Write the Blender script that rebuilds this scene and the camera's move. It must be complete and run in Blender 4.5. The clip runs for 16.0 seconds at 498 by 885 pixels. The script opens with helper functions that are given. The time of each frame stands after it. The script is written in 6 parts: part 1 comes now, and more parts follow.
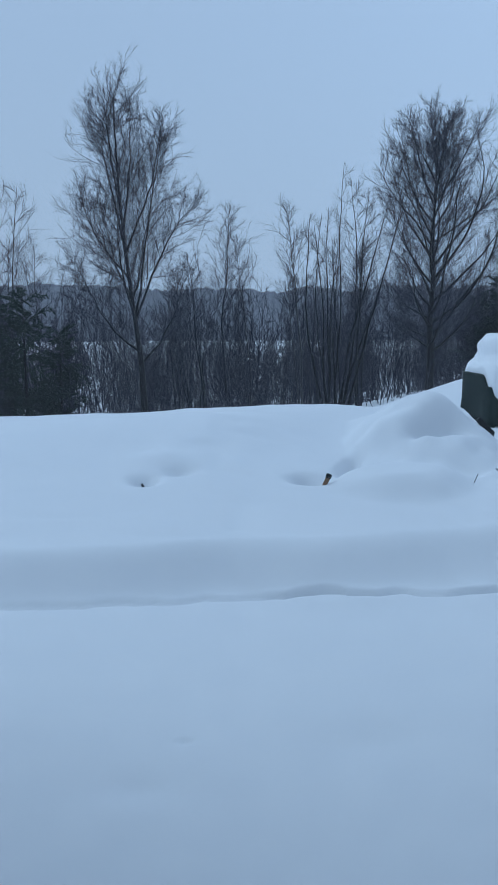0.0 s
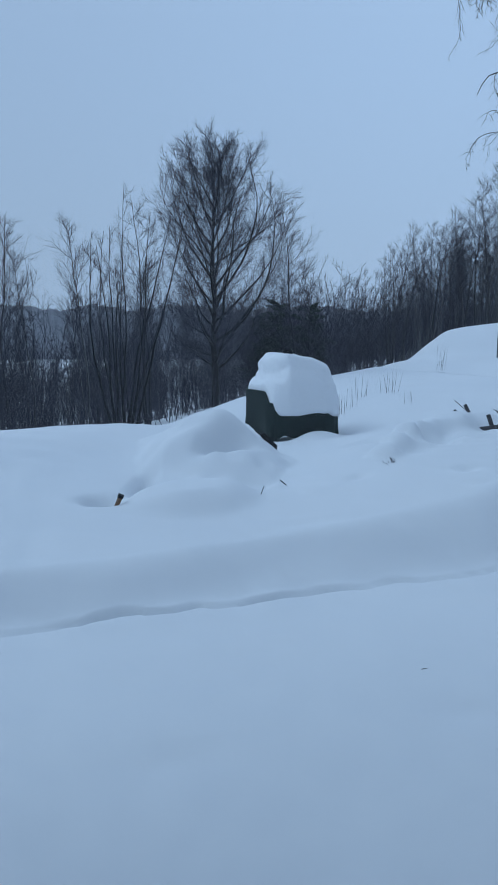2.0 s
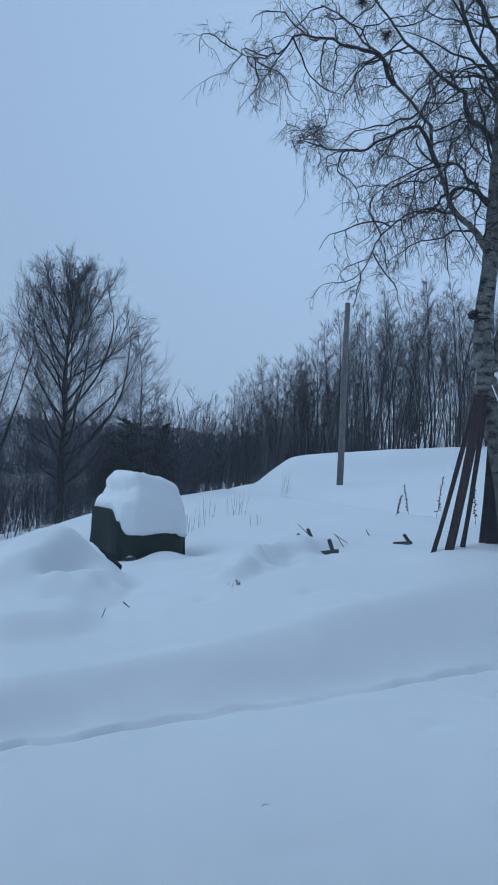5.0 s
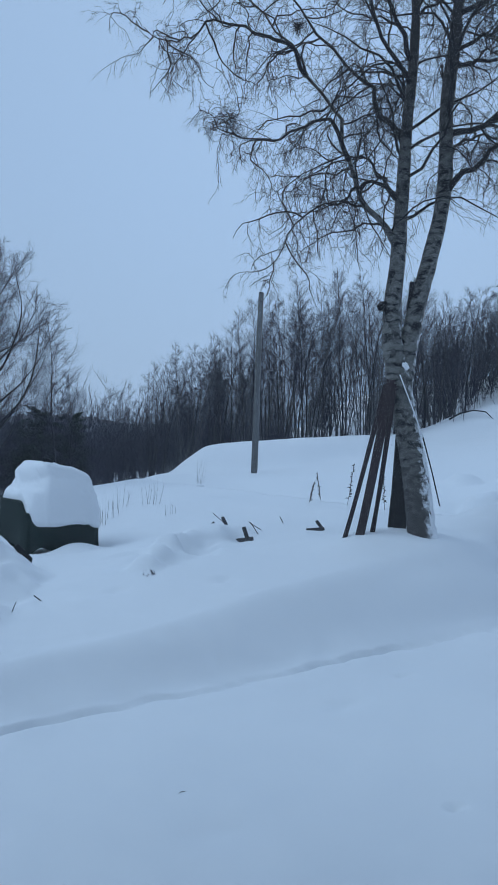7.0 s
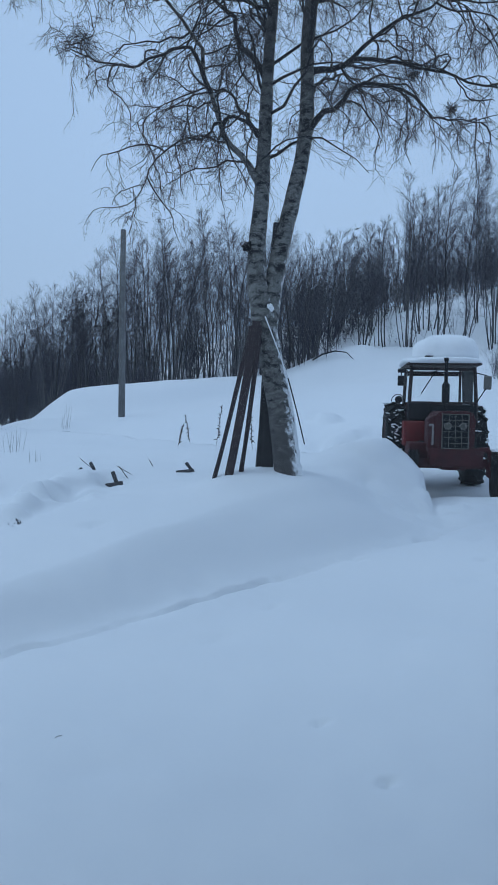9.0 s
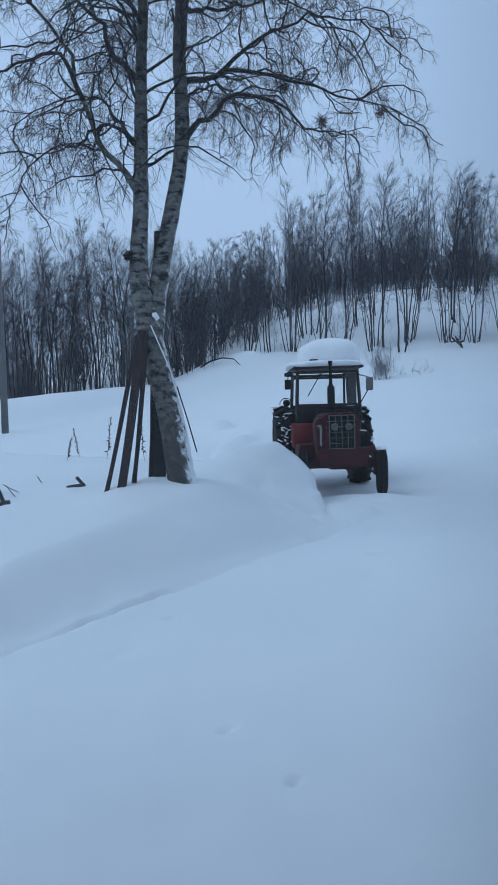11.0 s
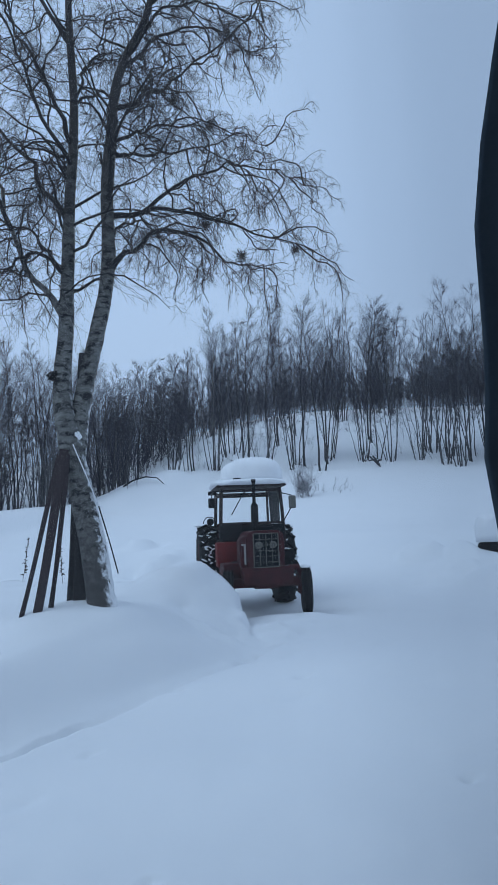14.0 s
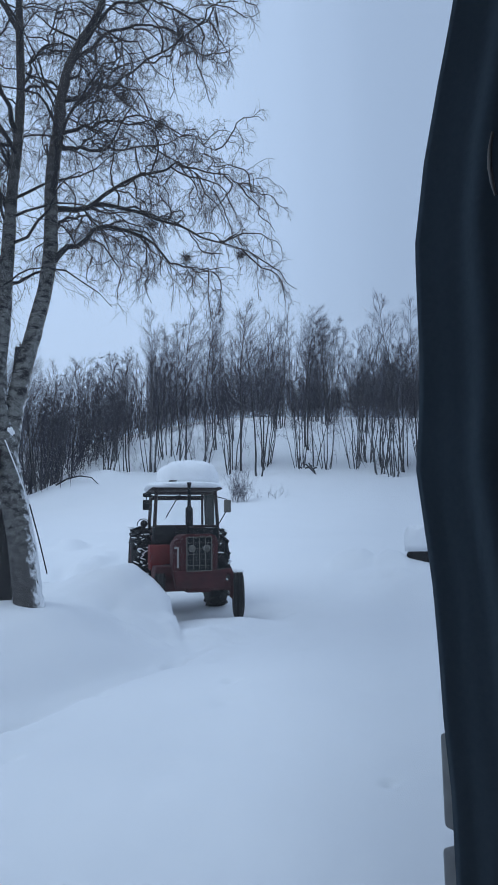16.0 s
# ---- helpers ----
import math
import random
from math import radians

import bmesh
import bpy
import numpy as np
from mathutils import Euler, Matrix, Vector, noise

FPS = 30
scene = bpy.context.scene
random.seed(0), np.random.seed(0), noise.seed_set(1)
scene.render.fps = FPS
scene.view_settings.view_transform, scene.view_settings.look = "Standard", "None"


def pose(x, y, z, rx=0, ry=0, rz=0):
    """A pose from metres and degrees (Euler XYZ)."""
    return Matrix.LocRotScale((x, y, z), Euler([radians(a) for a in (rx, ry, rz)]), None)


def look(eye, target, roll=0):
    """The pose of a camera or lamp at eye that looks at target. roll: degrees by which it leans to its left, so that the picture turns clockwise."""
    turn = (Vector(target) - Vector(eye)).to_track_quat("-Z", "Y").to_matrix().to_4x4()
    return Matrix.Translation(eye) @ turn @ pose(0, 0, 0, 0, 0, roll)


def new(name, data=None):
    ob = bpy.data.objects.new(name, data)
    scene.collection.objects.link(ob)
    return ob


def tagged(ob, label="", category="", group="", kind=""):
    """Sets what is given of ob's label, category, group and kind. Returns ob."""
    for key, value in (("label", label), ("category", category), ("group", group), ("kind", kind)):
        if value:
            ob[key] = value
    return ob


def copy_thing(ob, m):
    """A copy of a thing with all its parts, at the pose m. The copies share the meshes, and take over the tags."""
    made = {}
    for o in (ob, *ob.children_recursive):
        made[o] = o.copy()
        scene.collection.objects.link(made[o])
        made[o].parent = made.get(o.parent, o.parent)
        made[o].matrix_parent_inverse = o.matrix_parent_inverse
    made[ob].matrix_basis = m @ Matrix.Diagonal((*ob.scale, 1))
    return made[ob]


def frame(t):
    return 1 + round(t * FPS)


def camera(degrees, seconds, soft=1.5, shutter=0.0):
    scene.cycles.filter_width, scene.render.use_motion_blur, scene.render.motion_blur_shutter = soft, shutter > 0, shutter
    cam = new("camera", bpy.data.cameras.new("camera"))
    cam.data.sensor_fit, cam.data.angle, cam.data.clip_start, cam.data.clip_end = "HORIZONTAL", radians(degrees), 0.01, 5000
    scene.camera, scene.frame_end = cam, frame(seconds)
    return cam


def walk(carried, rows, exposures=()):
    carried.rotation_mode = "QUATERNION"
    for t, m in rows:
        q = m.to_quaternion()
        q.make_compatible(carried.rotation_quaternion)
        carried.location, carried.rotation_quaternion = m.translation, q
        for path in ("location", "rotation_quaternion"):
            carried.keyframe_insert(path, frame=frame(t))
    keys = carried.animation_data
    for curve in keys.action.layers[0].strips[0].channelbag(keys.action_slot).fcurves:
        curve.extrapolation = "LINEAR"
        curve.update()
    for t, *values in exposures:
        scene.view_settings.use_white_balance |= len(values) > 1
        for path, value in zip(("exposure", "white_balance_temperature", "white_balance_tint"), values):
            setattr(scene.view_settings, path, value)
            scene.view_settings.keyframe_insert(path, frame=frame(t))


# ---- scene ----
# All lengths in metres. The eye stands at the window, two metres above the road.
EYE = 2.0
cam = camera(38.75, 16.0, soft=1.2)
TURNS = [
    (0.0, 0.0, -9.0, 0.0), (0.5, -5.017, -9.288, 0.067), (1.0, -9.538, -9.071, 0.397), (1.5, -13.551, -8.509, 0.234),
    (2.0, -16.984, -7.466, -0.159), (2.5, -19.944, -5.99, -0.644), (3.0, -22.401, -4.105, -1.253), (3.5, -24.394, -2.075, -1.791),
    (4.0, -26.008, -0.09, -2.208), (4.2, -26.624, 0.667, -2.319), (6.3, -33.084, 3.533, -2.682), (6.5, -33.842, 3.149, -2.567),
    (7.0, -35.955, 1.926, -2.268), (7.5, -38.49, 0.574, -2.033), (8.0, -41.321, -0.683, -1.707), (8.5, -44.056, -1.652, -1.353),
    (9.0, -46.573, -2.44, -0.968), (9.5, -48.733, -2.903, -0.336), (10.0, -50.839, -3.056, 0.405), (10.2, -51.73, -2.985, 0.739),
    (12.3, -60.31, 1.389, 1.792), (12.5, -60.682, 2.135, 1.824), (13.0, -61.191, 4.116, 2.107), (13.5, -61.287, 6.042, 2.388),
    (14.0, -61.519, 7.486, 2.38), (14.5, -62.357, 8.193, 2.145), (15.0, -63.793, 8.233, 1.627), (15.5, -65.443, 7.965, 1.086),
    (16.0, -66.823, 7.663, 0.774)]
# the film's own exposure and white balance drift as it turns towards the dark curtain
EXPOSURES = [(0.0, -0.20, 6480, 10), (1.0, -0.25, 6450, 10), (3.2, -0.37, 6400, 11), (7.0, -0.31, 6440, 11), (9.5, -0.26, 6460, 11), (12.5, -0.23, 6540, 11), (13.2, -0.19, 6640, 12), (14.5, -0.19, 6760, 14), (15.3, -0.08, 6880, 15), (16.0, -0.02, 6990, 16)]


def sway(t):
    """A few millimetres that the phone drifts sideways while it turns."""
    return float(np.interp(t, [0, 10.2, 12.3, 13.0, 13.5, 14.0, 14.5, 15.5, 16.0], [0, 0, 0.006, 0.005, 0.003, 0, -0.0025, -0.005, 0]))


walk(cam, [(t, pose(-0.17 * sway(t), 0.98 * sway(t), EYE, 90 + pitch, roll, yaw)) for t, yaw, pitch, roll in TURNS], EXPOSURES)

# ---- light: a dense overcast at dusk ----
world = bpy.data.worlds.new("overcast")
scene.world = world
world.use_nodes = True
wn, wl = world.node_tree.nodes, world.node_tree.links
wn.clear()
w_out, w_bg = wn.new("ShaderNodeOutputWorld"), wn.new("ShaderNodeBackground")
w_sky = wn.new("ShaderNodeTexSky")
w_sky.sky_type, w_sky.sun_disc = "NISHITA", False
w_sky.sun_elevation, w_sky.sun_rotation = radians(54), radians(-66)
w_sky.dust_density, w_sky.air_density = 4.0, 1.5
w_mix = wn.new("ShaderNodeMix")
w_mix.data_type = "RGBA"
w_mix.inputs[0].default_value = 0.93
w_tc, w_sep, w_ramp = wn.new("ShaderNodeTexCoord"), wn.new("ShaderNodeSeparateXYZ"), wn.new("ShaderNodeValToRGB")
w_ramp.color_ramp.elements[0].position, w_ramp.color_ramp.elements[0].color = 0.0, (0.412, 0.592, 0.832, 1)
w_ramp.color_ramp.elements[1].position, w_ramp.color_ramp.elements[1].color = 1.0, (0.425, 0.625, 0.905, 1)
w_mid = w_ramp.color_ramp.elements.new(0.35)
w_mid.color = (0.412, 0.606, 0.880, 1)
w_gain = wn.new("ShaderNodeVectorMath")
w_gain.operation = "SCALE"
w_gain.inputs[3].default_value = 10.0
wl.new(w_tc.outputs["Generated"], w_sep.inputs[0])
wl.new(w_sep.outputs["Z"], w_ramp.inputs[0])
# the cloud is a little thinner towards the north-east
w_dot, w_pow, w_glow = wn.new("ShaderNodeVectorMath"), wn.new("ShaderNodeMath"), wn.new("ShaderNodeMath")
w_dot.operation, w_pow.operation, w_glow.operation = "DOT_PRODUCT", "POWER", "MULTIPLY_ADD"
w_dot.inputs[1].default_value = (0.620, 0.620, 0.480)
w_pow.inputs[1].default_value = 5.0
w_glow.inputs[1].default_value, w_glow.inputs[2].default_value = 2.6, 9.4
wl.new(w_tc.outputs["Generated"], w_dot.inputs[0])
wl.new(w_dot.outputs["Value"], w_pow.inputs[0])
wl.new(w_pow.outputs[0], w_glow.inputs[0])
wl.new(w_glow.outputs[0], w_gain.inputs[3])
wl.new(w_ramp.outputs[0], w_gain.inputs[0])
wl.new(w_sky.outputs[0], w_mix.inputs[6])
wl.new(w_gain.outputs[0], w_mix.inputs[7])
wl.new(w_mix.outputs[2], w_bg.inputs[0])
w_bg.inputs[1].default_value = 0.1
wl.new(w_bg.outputs[0], w_out.inputs[0])
sun = new("sun", bpy.data.lights.new("sun", "SUN"))
sun.data.energy, sun.data.angle, sun.data.color = 1.0, radians(40), (0.58, 0.81, 1.0)
sun.matrix_world = look((0, 0, 30), (20, -9, 0))

# ---- materials ----


def material(name, base, rough=0.8, second=None, scale=8.0, fine=60.0, bump=0.3, metal=0.0, amount=1.0, depth=0.01, spec=0.5):
    """A surface whose colour varies at two scales between base and second, with a fine relief."""
    m = bpy.data.materials.new(name)
    m.use_nodes = True
    n, l = m.node_tree.nodes, m.node_tree.links
    b = n["Principled BSDF"]
    b.inputs["Roughness"].default_value, b.inputs["Metallic"].default_value = rough, metal
    b.inputs["Specular IOR Level"].default_value = spec
    tc = n.new("ShaderNodeTexCoord")
    big, small = n.new("ShaderNodeTexNoise"), n.new("ShaderNodeTexNoise")
    big.inputs["Scale"].default_value, small.inputs["Scale"].default_value = scale, fine
    big.inputs["Detail"].default_value, small.inputs["Detail"].default_value = 4, 5
    l.new(tc.outputs["Object"], big.inputs["Vector"])
    l.new(tc.outputs["Object"], small.inputs["Vector"])
    add = n.new("ShaderNodeMath")
    add.operation = "MULTIPLY_ADD"
    add.inputs[1].default_value = 0.5
    l.new(small.outputs[0], add.inputs[0])
    half = n.new("ShaderNodeMath")
    half.operation = "MULTIPLY"
    half.inputs[1].default_value = 0.5
    l.new(big.outputs[0], half.inputs[0])
    l.new(half.outputs[0], add.inputs[2])
    ramp = n.new("ShaderNodeValToRGB")
    ramp.color_ramp.elements[0].position, ramp.color_ramp.elements[1].position = 0.5 - 0.2 / amount, 0.5 + 0.2 / amount
    ramp.color_ramp.elements[0].color = (*(second or [c * 0.7 for c in base]), 1)
    ramp.color_ramp.elements[1].color = (*base, 1)
    l.new(add.outputs[0], ramp.inputs[0])
    l.new(ramp.outputs[0], b.inputs["Base Color"])
    if bump:
        bm_ = n.new("ShaderNodeBump")
        bm_.inputs["Strength"].default_value, bm_.inputs["Distance"].default_value = bump, depth
        l.new(add.outputs[0], bm_.inputs["Height"])
        l.new(bm_.outputs[0], b.inputs["Normal"])
    return m


def birch_bark(name, white, dark, spots=(10, 10, 28)):
    """Pale bark with dark cross bands and rough black patches, darker and rougher near the foot."""
    m = material(name, white, 0.85, [0.3 * w + 0.7 * d for w, d in zip(white, dark)], 7.0, 60.0, 0.9, depth=0.03, amount=1.8)
    n, l = m.node_tree.nodes, m.node_tree.links
    b = n["Principled BSDF"]
    old = b.inputs["Base Color"].links[0].from_socket
    tc, mp, band = n.new("ShaderNodeTexCoord"), n.new("ShaderNodeMapping"), n.new("ShaderNodeTexNoise")
    mp.inputs["Scale"].default_value = spots
    band.inputs["Scale"].default_value, band.inputs["Detail"].default_value = 1.3, 7
    band.inputs["Roughness"].default_value = 0.68
    l.new(tc.outputs["Object"], mp.inputs[0])
    l.new(mp.outputs[0], band.inputs["Vector"])
    ramp = n.new("ShaderNodeValToRGB")
    ramp.color_ramp.elements[0].position, ramp.color_ramp.elements[1].position = 0.47, 0.60
    l.new(band.outputs[0], ramp.inputs[0])
    mix = n.new("ShaderNodeMix")
    mix.data_type = "RGBA"
    l.new(ramp.outputs[0], mix.inputs[0])
    l.new(old, mix.inputs[6])
    mix.inputs[7].default_value = (*dark, 1)
    l.new(mix.outputs[2], b.inputs["Base Color"])
    return m


SNOW = material("snow", (0.815, 0.83, 0.855), 0.9, (0.735, 0.757, 0.793), 0.5, 5.0, 0.12, depth=0.03, spec=0.15)
SNOW_CAP = material("snow_cap", (0.87, 0.885, 0.91), 0.9, (0.80, 0.82, 0.855), 5.0, 24.0, 0.55, depth=0.03, spec=0.15)
BARK = birch_bark("birch_bark", (0.235, 0.235, 0.222), (0.018, 0.016, 0.018), (5.0, 5.0, 10.0))


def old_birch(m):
    """Bark darker high up, partly young bark, partly a backlit silhouette put into the colour, and wind-blown snow
    stuck to one side of the lower trunk.
    """
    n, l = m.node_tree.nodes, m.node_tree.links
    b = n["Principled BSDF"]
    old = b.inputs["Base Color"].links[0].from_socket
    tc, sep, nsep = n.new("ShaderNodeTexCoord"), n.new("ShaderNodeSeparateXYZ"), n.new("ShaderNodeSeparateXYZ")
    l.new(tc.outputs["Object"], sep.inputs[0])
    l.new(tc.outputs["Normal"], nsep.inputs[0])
    # young dark bark, deepened to read as backlit against the sky
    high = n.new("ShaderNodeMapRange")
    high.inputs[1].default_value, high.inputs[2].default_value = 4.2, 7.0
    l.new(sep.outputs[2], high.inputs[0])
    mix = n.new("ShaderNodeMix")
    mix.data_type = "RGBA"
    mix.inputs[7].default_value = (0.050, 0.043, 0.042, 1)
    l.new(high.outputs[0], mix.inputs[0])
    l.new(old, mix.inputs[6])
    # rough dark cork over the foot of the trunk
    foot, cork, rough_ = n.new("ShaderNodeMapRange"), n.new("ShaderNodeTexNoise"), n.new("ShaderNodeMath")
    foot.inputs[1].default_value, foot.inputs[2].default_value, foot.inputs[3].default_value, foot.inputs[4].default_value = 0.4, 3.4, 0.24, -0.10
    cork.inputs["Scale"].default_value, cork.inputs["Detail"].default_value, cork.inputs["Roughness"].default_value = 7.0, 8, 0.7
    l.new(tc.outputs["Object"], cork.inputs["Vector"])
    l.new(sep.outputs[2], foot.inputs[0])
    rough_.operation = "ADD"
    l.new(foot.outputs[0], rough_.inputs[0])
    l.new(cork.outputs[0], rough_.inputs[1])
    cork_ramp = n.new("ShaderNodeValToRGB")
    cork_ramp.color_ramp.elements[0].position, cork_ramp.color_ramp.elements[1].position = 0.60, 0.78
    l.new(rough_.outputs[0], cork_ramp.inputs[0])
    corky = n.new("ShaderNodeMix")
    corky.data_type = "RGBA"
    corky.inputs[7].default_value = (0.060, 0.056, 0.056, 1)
    l.new(cork_ramp.outputs[0], corky.inputs[0])
    l.new(mix.outputs[2], corky.inputs[6])
    clods = n.new("ShaderNodeTexNoise")
    clods.inputs["Scale"].default_value, clods.inputs["Detail"].default_value = 11.0, 9
    clods.inputs["Roughness"].default_value = 0.66
    l.new(tc.outputs["Object"], clods.inputs["Vector"])
    sidew = n.new("ShaderNodeMath")
    sidew.operation = "MULTIPLY_ADD"
    sidew.inputs[1].default_value = 0.34
    l.new(nsep.outputs[0], sidew.inputs[0])
    l.new(clods.outputs[0], sidew.inputs[2])
    low = n.new("ShaderNodeMapRange")
    low.inputs[1].default_value, low.inputs[2].default_value, low.inputs[3].default_value, low.inputs[4].default_value = 0.2, 3.2, 0.0, -0.22
    l.new(sep.outputs[2], low.inputs[0])
    total = n.new("ShaderNodeMath")
    total.operation = "ADD"
    l.new(sidew.outputs[0], total.inputs[0])
    l.new(low.outputs[0], total.inputs[1])
    ramp = n.new("ShaderNodeValToRGB")
    ramp.color_ramp.elements[0].position, ramp.color_ramp.elements[1].position = 0.62, 0.80
    l.new(total.outputs[0], ramp.inputs[0])
    snow = n.new("ShaderNodeMix")
    snow.data_type = "RGBA"
    snow.inputs[7].default_value = (0.80, 0.82, 0.85, 1)
    l.new(ramp.outputs[0], snow.inputs[0])
    l.new(corky.outputs[2], snow.inputs[6])
    l.new(snow.outputs[2], b.inputs["Base Color"])


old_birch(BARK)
# bluish base colour: the haze over the distant trunks is painted in
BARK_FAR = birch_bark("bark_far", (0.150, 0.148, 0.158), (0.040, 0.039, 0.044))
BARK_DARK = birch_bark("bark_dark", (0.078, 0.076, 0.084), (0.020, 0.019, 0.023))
LIMB = material("limb_bark", (0.034, 0.031, 0.034), 0.85, (0.015, 0.014, 0.016), 6.0, 50.0, 0.4)
TWIG = material("twig_bark", (0.034, 0.028, 0.036), 0.8, (0.017, 0.014, 0.018), 3.0, 30.0, 0)
# blue-violet twigs, with the cast of distant haze in their colour
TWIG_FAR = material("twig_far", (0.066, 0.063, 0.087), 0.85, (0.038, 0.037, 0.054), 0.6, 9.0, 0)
NEEDLE = material("needles", (0.030, 0.045, 0.036), 0.8, (0.015, 0.022, 0.020), 2.0, 30.0, 0)
WEED = material("dry_weed", (0.095, 0.074, 0.058), 0.9, (0.04, 0.032, 0.028), 8.0, 60.0, 0)
POLE_WOOD = material("pole_wood", (0.18, 0.185, 0.19), 0.9, (0.10, 0.098, 0.098), 3.0, 40.0, 0.5)
PLANK = material("plank_wood", (0.046, 0.028, 0.032), 0.85, (0.016, 0.011, 0.014), 4.0, 50.0, 0.5)
PLANK_DARK = material("plank_dark", (0.035, 0.033, 0.036), 0.85, (0.018, 0.017, 0.02), 4.0, 50.0, 0.5)
GREY_WOOD = material("grey_wood", (0.085, 0.083, 0.088), 0.9, (0.036, 0.036, 0.040), 6.0, 60.0, 0.5)
ORANGE = material("orange_paint", (0.30, 0.15, 0.07), 0.7, (0.14, 0.09, 0.06), 12.0, 60.0, 0.3)
TARP = material("green_tarp", (0.009, 0.023, 0.020), 0.6, (0.005, 0.013, 0.012), 2.5, 30.0, 0.5, depth=0.02, spec=0.25)
RED = material("red_paint", (0.22, 0.020, 0.019), 0.55, (0.095, 0.013, 0.014), 7.0, 40.0, 0.2, spec=0.3)
RED_DULL = material("red_worn", (0.088, 0.016, 0.018), 0.65, (0.030, 0.010, 0.012), 8.0, 40.0, 0.25, spec=0.25)
BLACK = material("black_paint", (0.016, 0.016, 0.018), 0.7, (0.008, 0.008, 0.010), 6.0, 50.0, 0.2, spec=0.2)
CAB = material("cab_paint", (0.050, 0.034, 0.034), 0.65, (0.022, 0.016, 0.017), 6.0, 50.0, 0.2, spec=0.3)
RUBBER = material("rubber", (0.018, 0.018, 0.020), 0.85, (0.010, 0.010, 0.011), 10.0, 60.0, 0.4, spec=0.2)
STEEL = material("worn_steel", (0.16, 0.155, 0.14), 0.6, (0.07, 0.065, 0.06), 8.0, 60.0, 0.2)
WHITE = material("white_paint", (0.70, 0.70, 0.68), 0.6, (0.50, 0.50, 0.50), 6.0, 40.0, 0.15)
OLD_WHITE = material("worn_white_paint", (0.40, 0.39, 0.38), 0.7, (0.20, 0.17, 0.17), 9.0, 50.0, 0.2)
LAMP_GLASS = material("lamp_glass", (0.15, 0.15, 0.13), 0.25, (0.07, 0.07, 0.065), 10.0, 60.0, 0.1)
SEAT = material("cab_lining", (0.05, 0.045, 0.04), 0.9, (0.03, 0.026, 0.024), 6.0, 40.0, 0.2)
CLOTH = material("curtain_cloth", (0.083, 0.108, 0.132), 0.95, (0.066, 0.089, 0.110), 6.0, 220.0, 0.2, depth=0.002, spec=0.1)
CASEMENT = material("casement_paint", (0.40, 0.40, 0.39), 0.7, (0.26, 0.26, 0.26), 8.0, 60.0, 0.2)
PLASTER = material("room_paint", (0.68, 0.66, 0.63), 0.85, (0.60, 0.585, 0.56), 3.0, 60.0, 0.1)
BOARDS = material("floor_boards", (0.22, 0.14, 0.08), 0.6, (0.14, 0.09, 0.05), 2.0, 30.0, 0.15)
# wood colour lightened and blued: haze is part of this base colour
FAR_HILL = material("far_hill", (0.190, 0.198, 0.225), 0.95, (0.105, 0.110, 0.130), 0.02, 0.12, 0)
CLEAR = bpy.data.materials.new("window_glass")
CLEAR.use_nodes = True
CLEAR.node_tree.nodes.clear()
c_out, c_mix = CLEAR.node_tree.nodes.new("ShaderNodeOutputMaterial"), CLEAR.node_tree.nodes.new("ShaderNodeMixShader")
c_t, c_g = CLEAR.node_tree.nodes.new("ShaderNodeBsdfTransparent"), CLEAR.node_tree.nodes.new("ShaderNodeBsdfGlossy")
c_t.inputs[0].default_value = (0.965, 0.975, 0.975, 1)
c_g.inputs["Roughness"].default_value = 0.03
c_mix.inputs[0].default_value = 0.025
CLEAR.node_tree.links.new(c_t.outputs[0], c_mix.inputs[1])
CLEAR.node_tree.links.new(c_g.outputs[0], c_mix.inputs[2])
CLEAR.node_tree.links.new(c_mix.outputs[0], c_out.inputs[0])

# ---- mesh helpers ----


def part(name, bm, mat, parent=None, label="", smooth=True):
    """Links a bmesh as one mesh object, under a thing or a part where one is given."""
    me = bpy.data.meshes.new(name)
    bm.to_mesh(me)
    bm.free()
    return link_mesh(name, me, mat, parent, label, smooth)


def link_mesh(name, me, mat, parent=None, label="", smooth=True):
    me.materials.append(mat)
    me.shade_smooth() if smooth else me.shade_flat()
    ob = new(name, me)
    if parent:
        ob.parent = parent
    if label:
        ob["label"] = label
    return ob


def thing(name, m, label, category, group=""):
    """An Empty at a thing's base, which carries its parts."""
    ob = new(name)
    ob.empty_display_size = 0.2
    ob.matrix_world = m
    return tagged(ob, label, category, group)


def box(size, at=(0, 0, 0), bevel=0.01, turn=None, bm=None):
    """A bevelled block of that size about at, added to bm."""
    bm = bm or bmesh.new()
    m = Matrix.Translation(at) @ (turn or Matrix.Identity(4)) @ Matrix.Diagonal((*size, 1))
    made = bmesh.ops.create_cube(bm, size=1.0, matrix=m)
    if bevel:
        edges = {e for v in made["verts"] for e in v.link_edges}
        bmesh.ops.bevel(bm, geom=list(edges), offset=bevel, segments=2, affect="EDGES", profile=0.6)
    return bm


def hull_prism(outline, y0, y1, bevel=0.01, bm=None):
    """A prism over an outline in x, z, from y0 to y1."""
    bm = bm or bmesh.new()
    a = [bm.verts.new((x, y0, z)) for x, z in outline]
    b = [bm.verts.new((x, y1, z)) for x, z in outline]
    fs = [bm.faces.new(a), bm.faces.new(b[::-1])]
    k = len(a)
    for i in range(k):
        fs.append(bm.faces.new((a[i], b[i], b[(i + 1) % k], a[(i + 1) % k])))
    bmesh.ops.recalc_face_normals(bm, faces=fs)
    if bevel:
        bmesh.ops.bevel(bm, geom=list({e for f in fs for e in f.edges}), offset=bevel, segments=2, affect="EDGES", profile=0.6)
    return bm


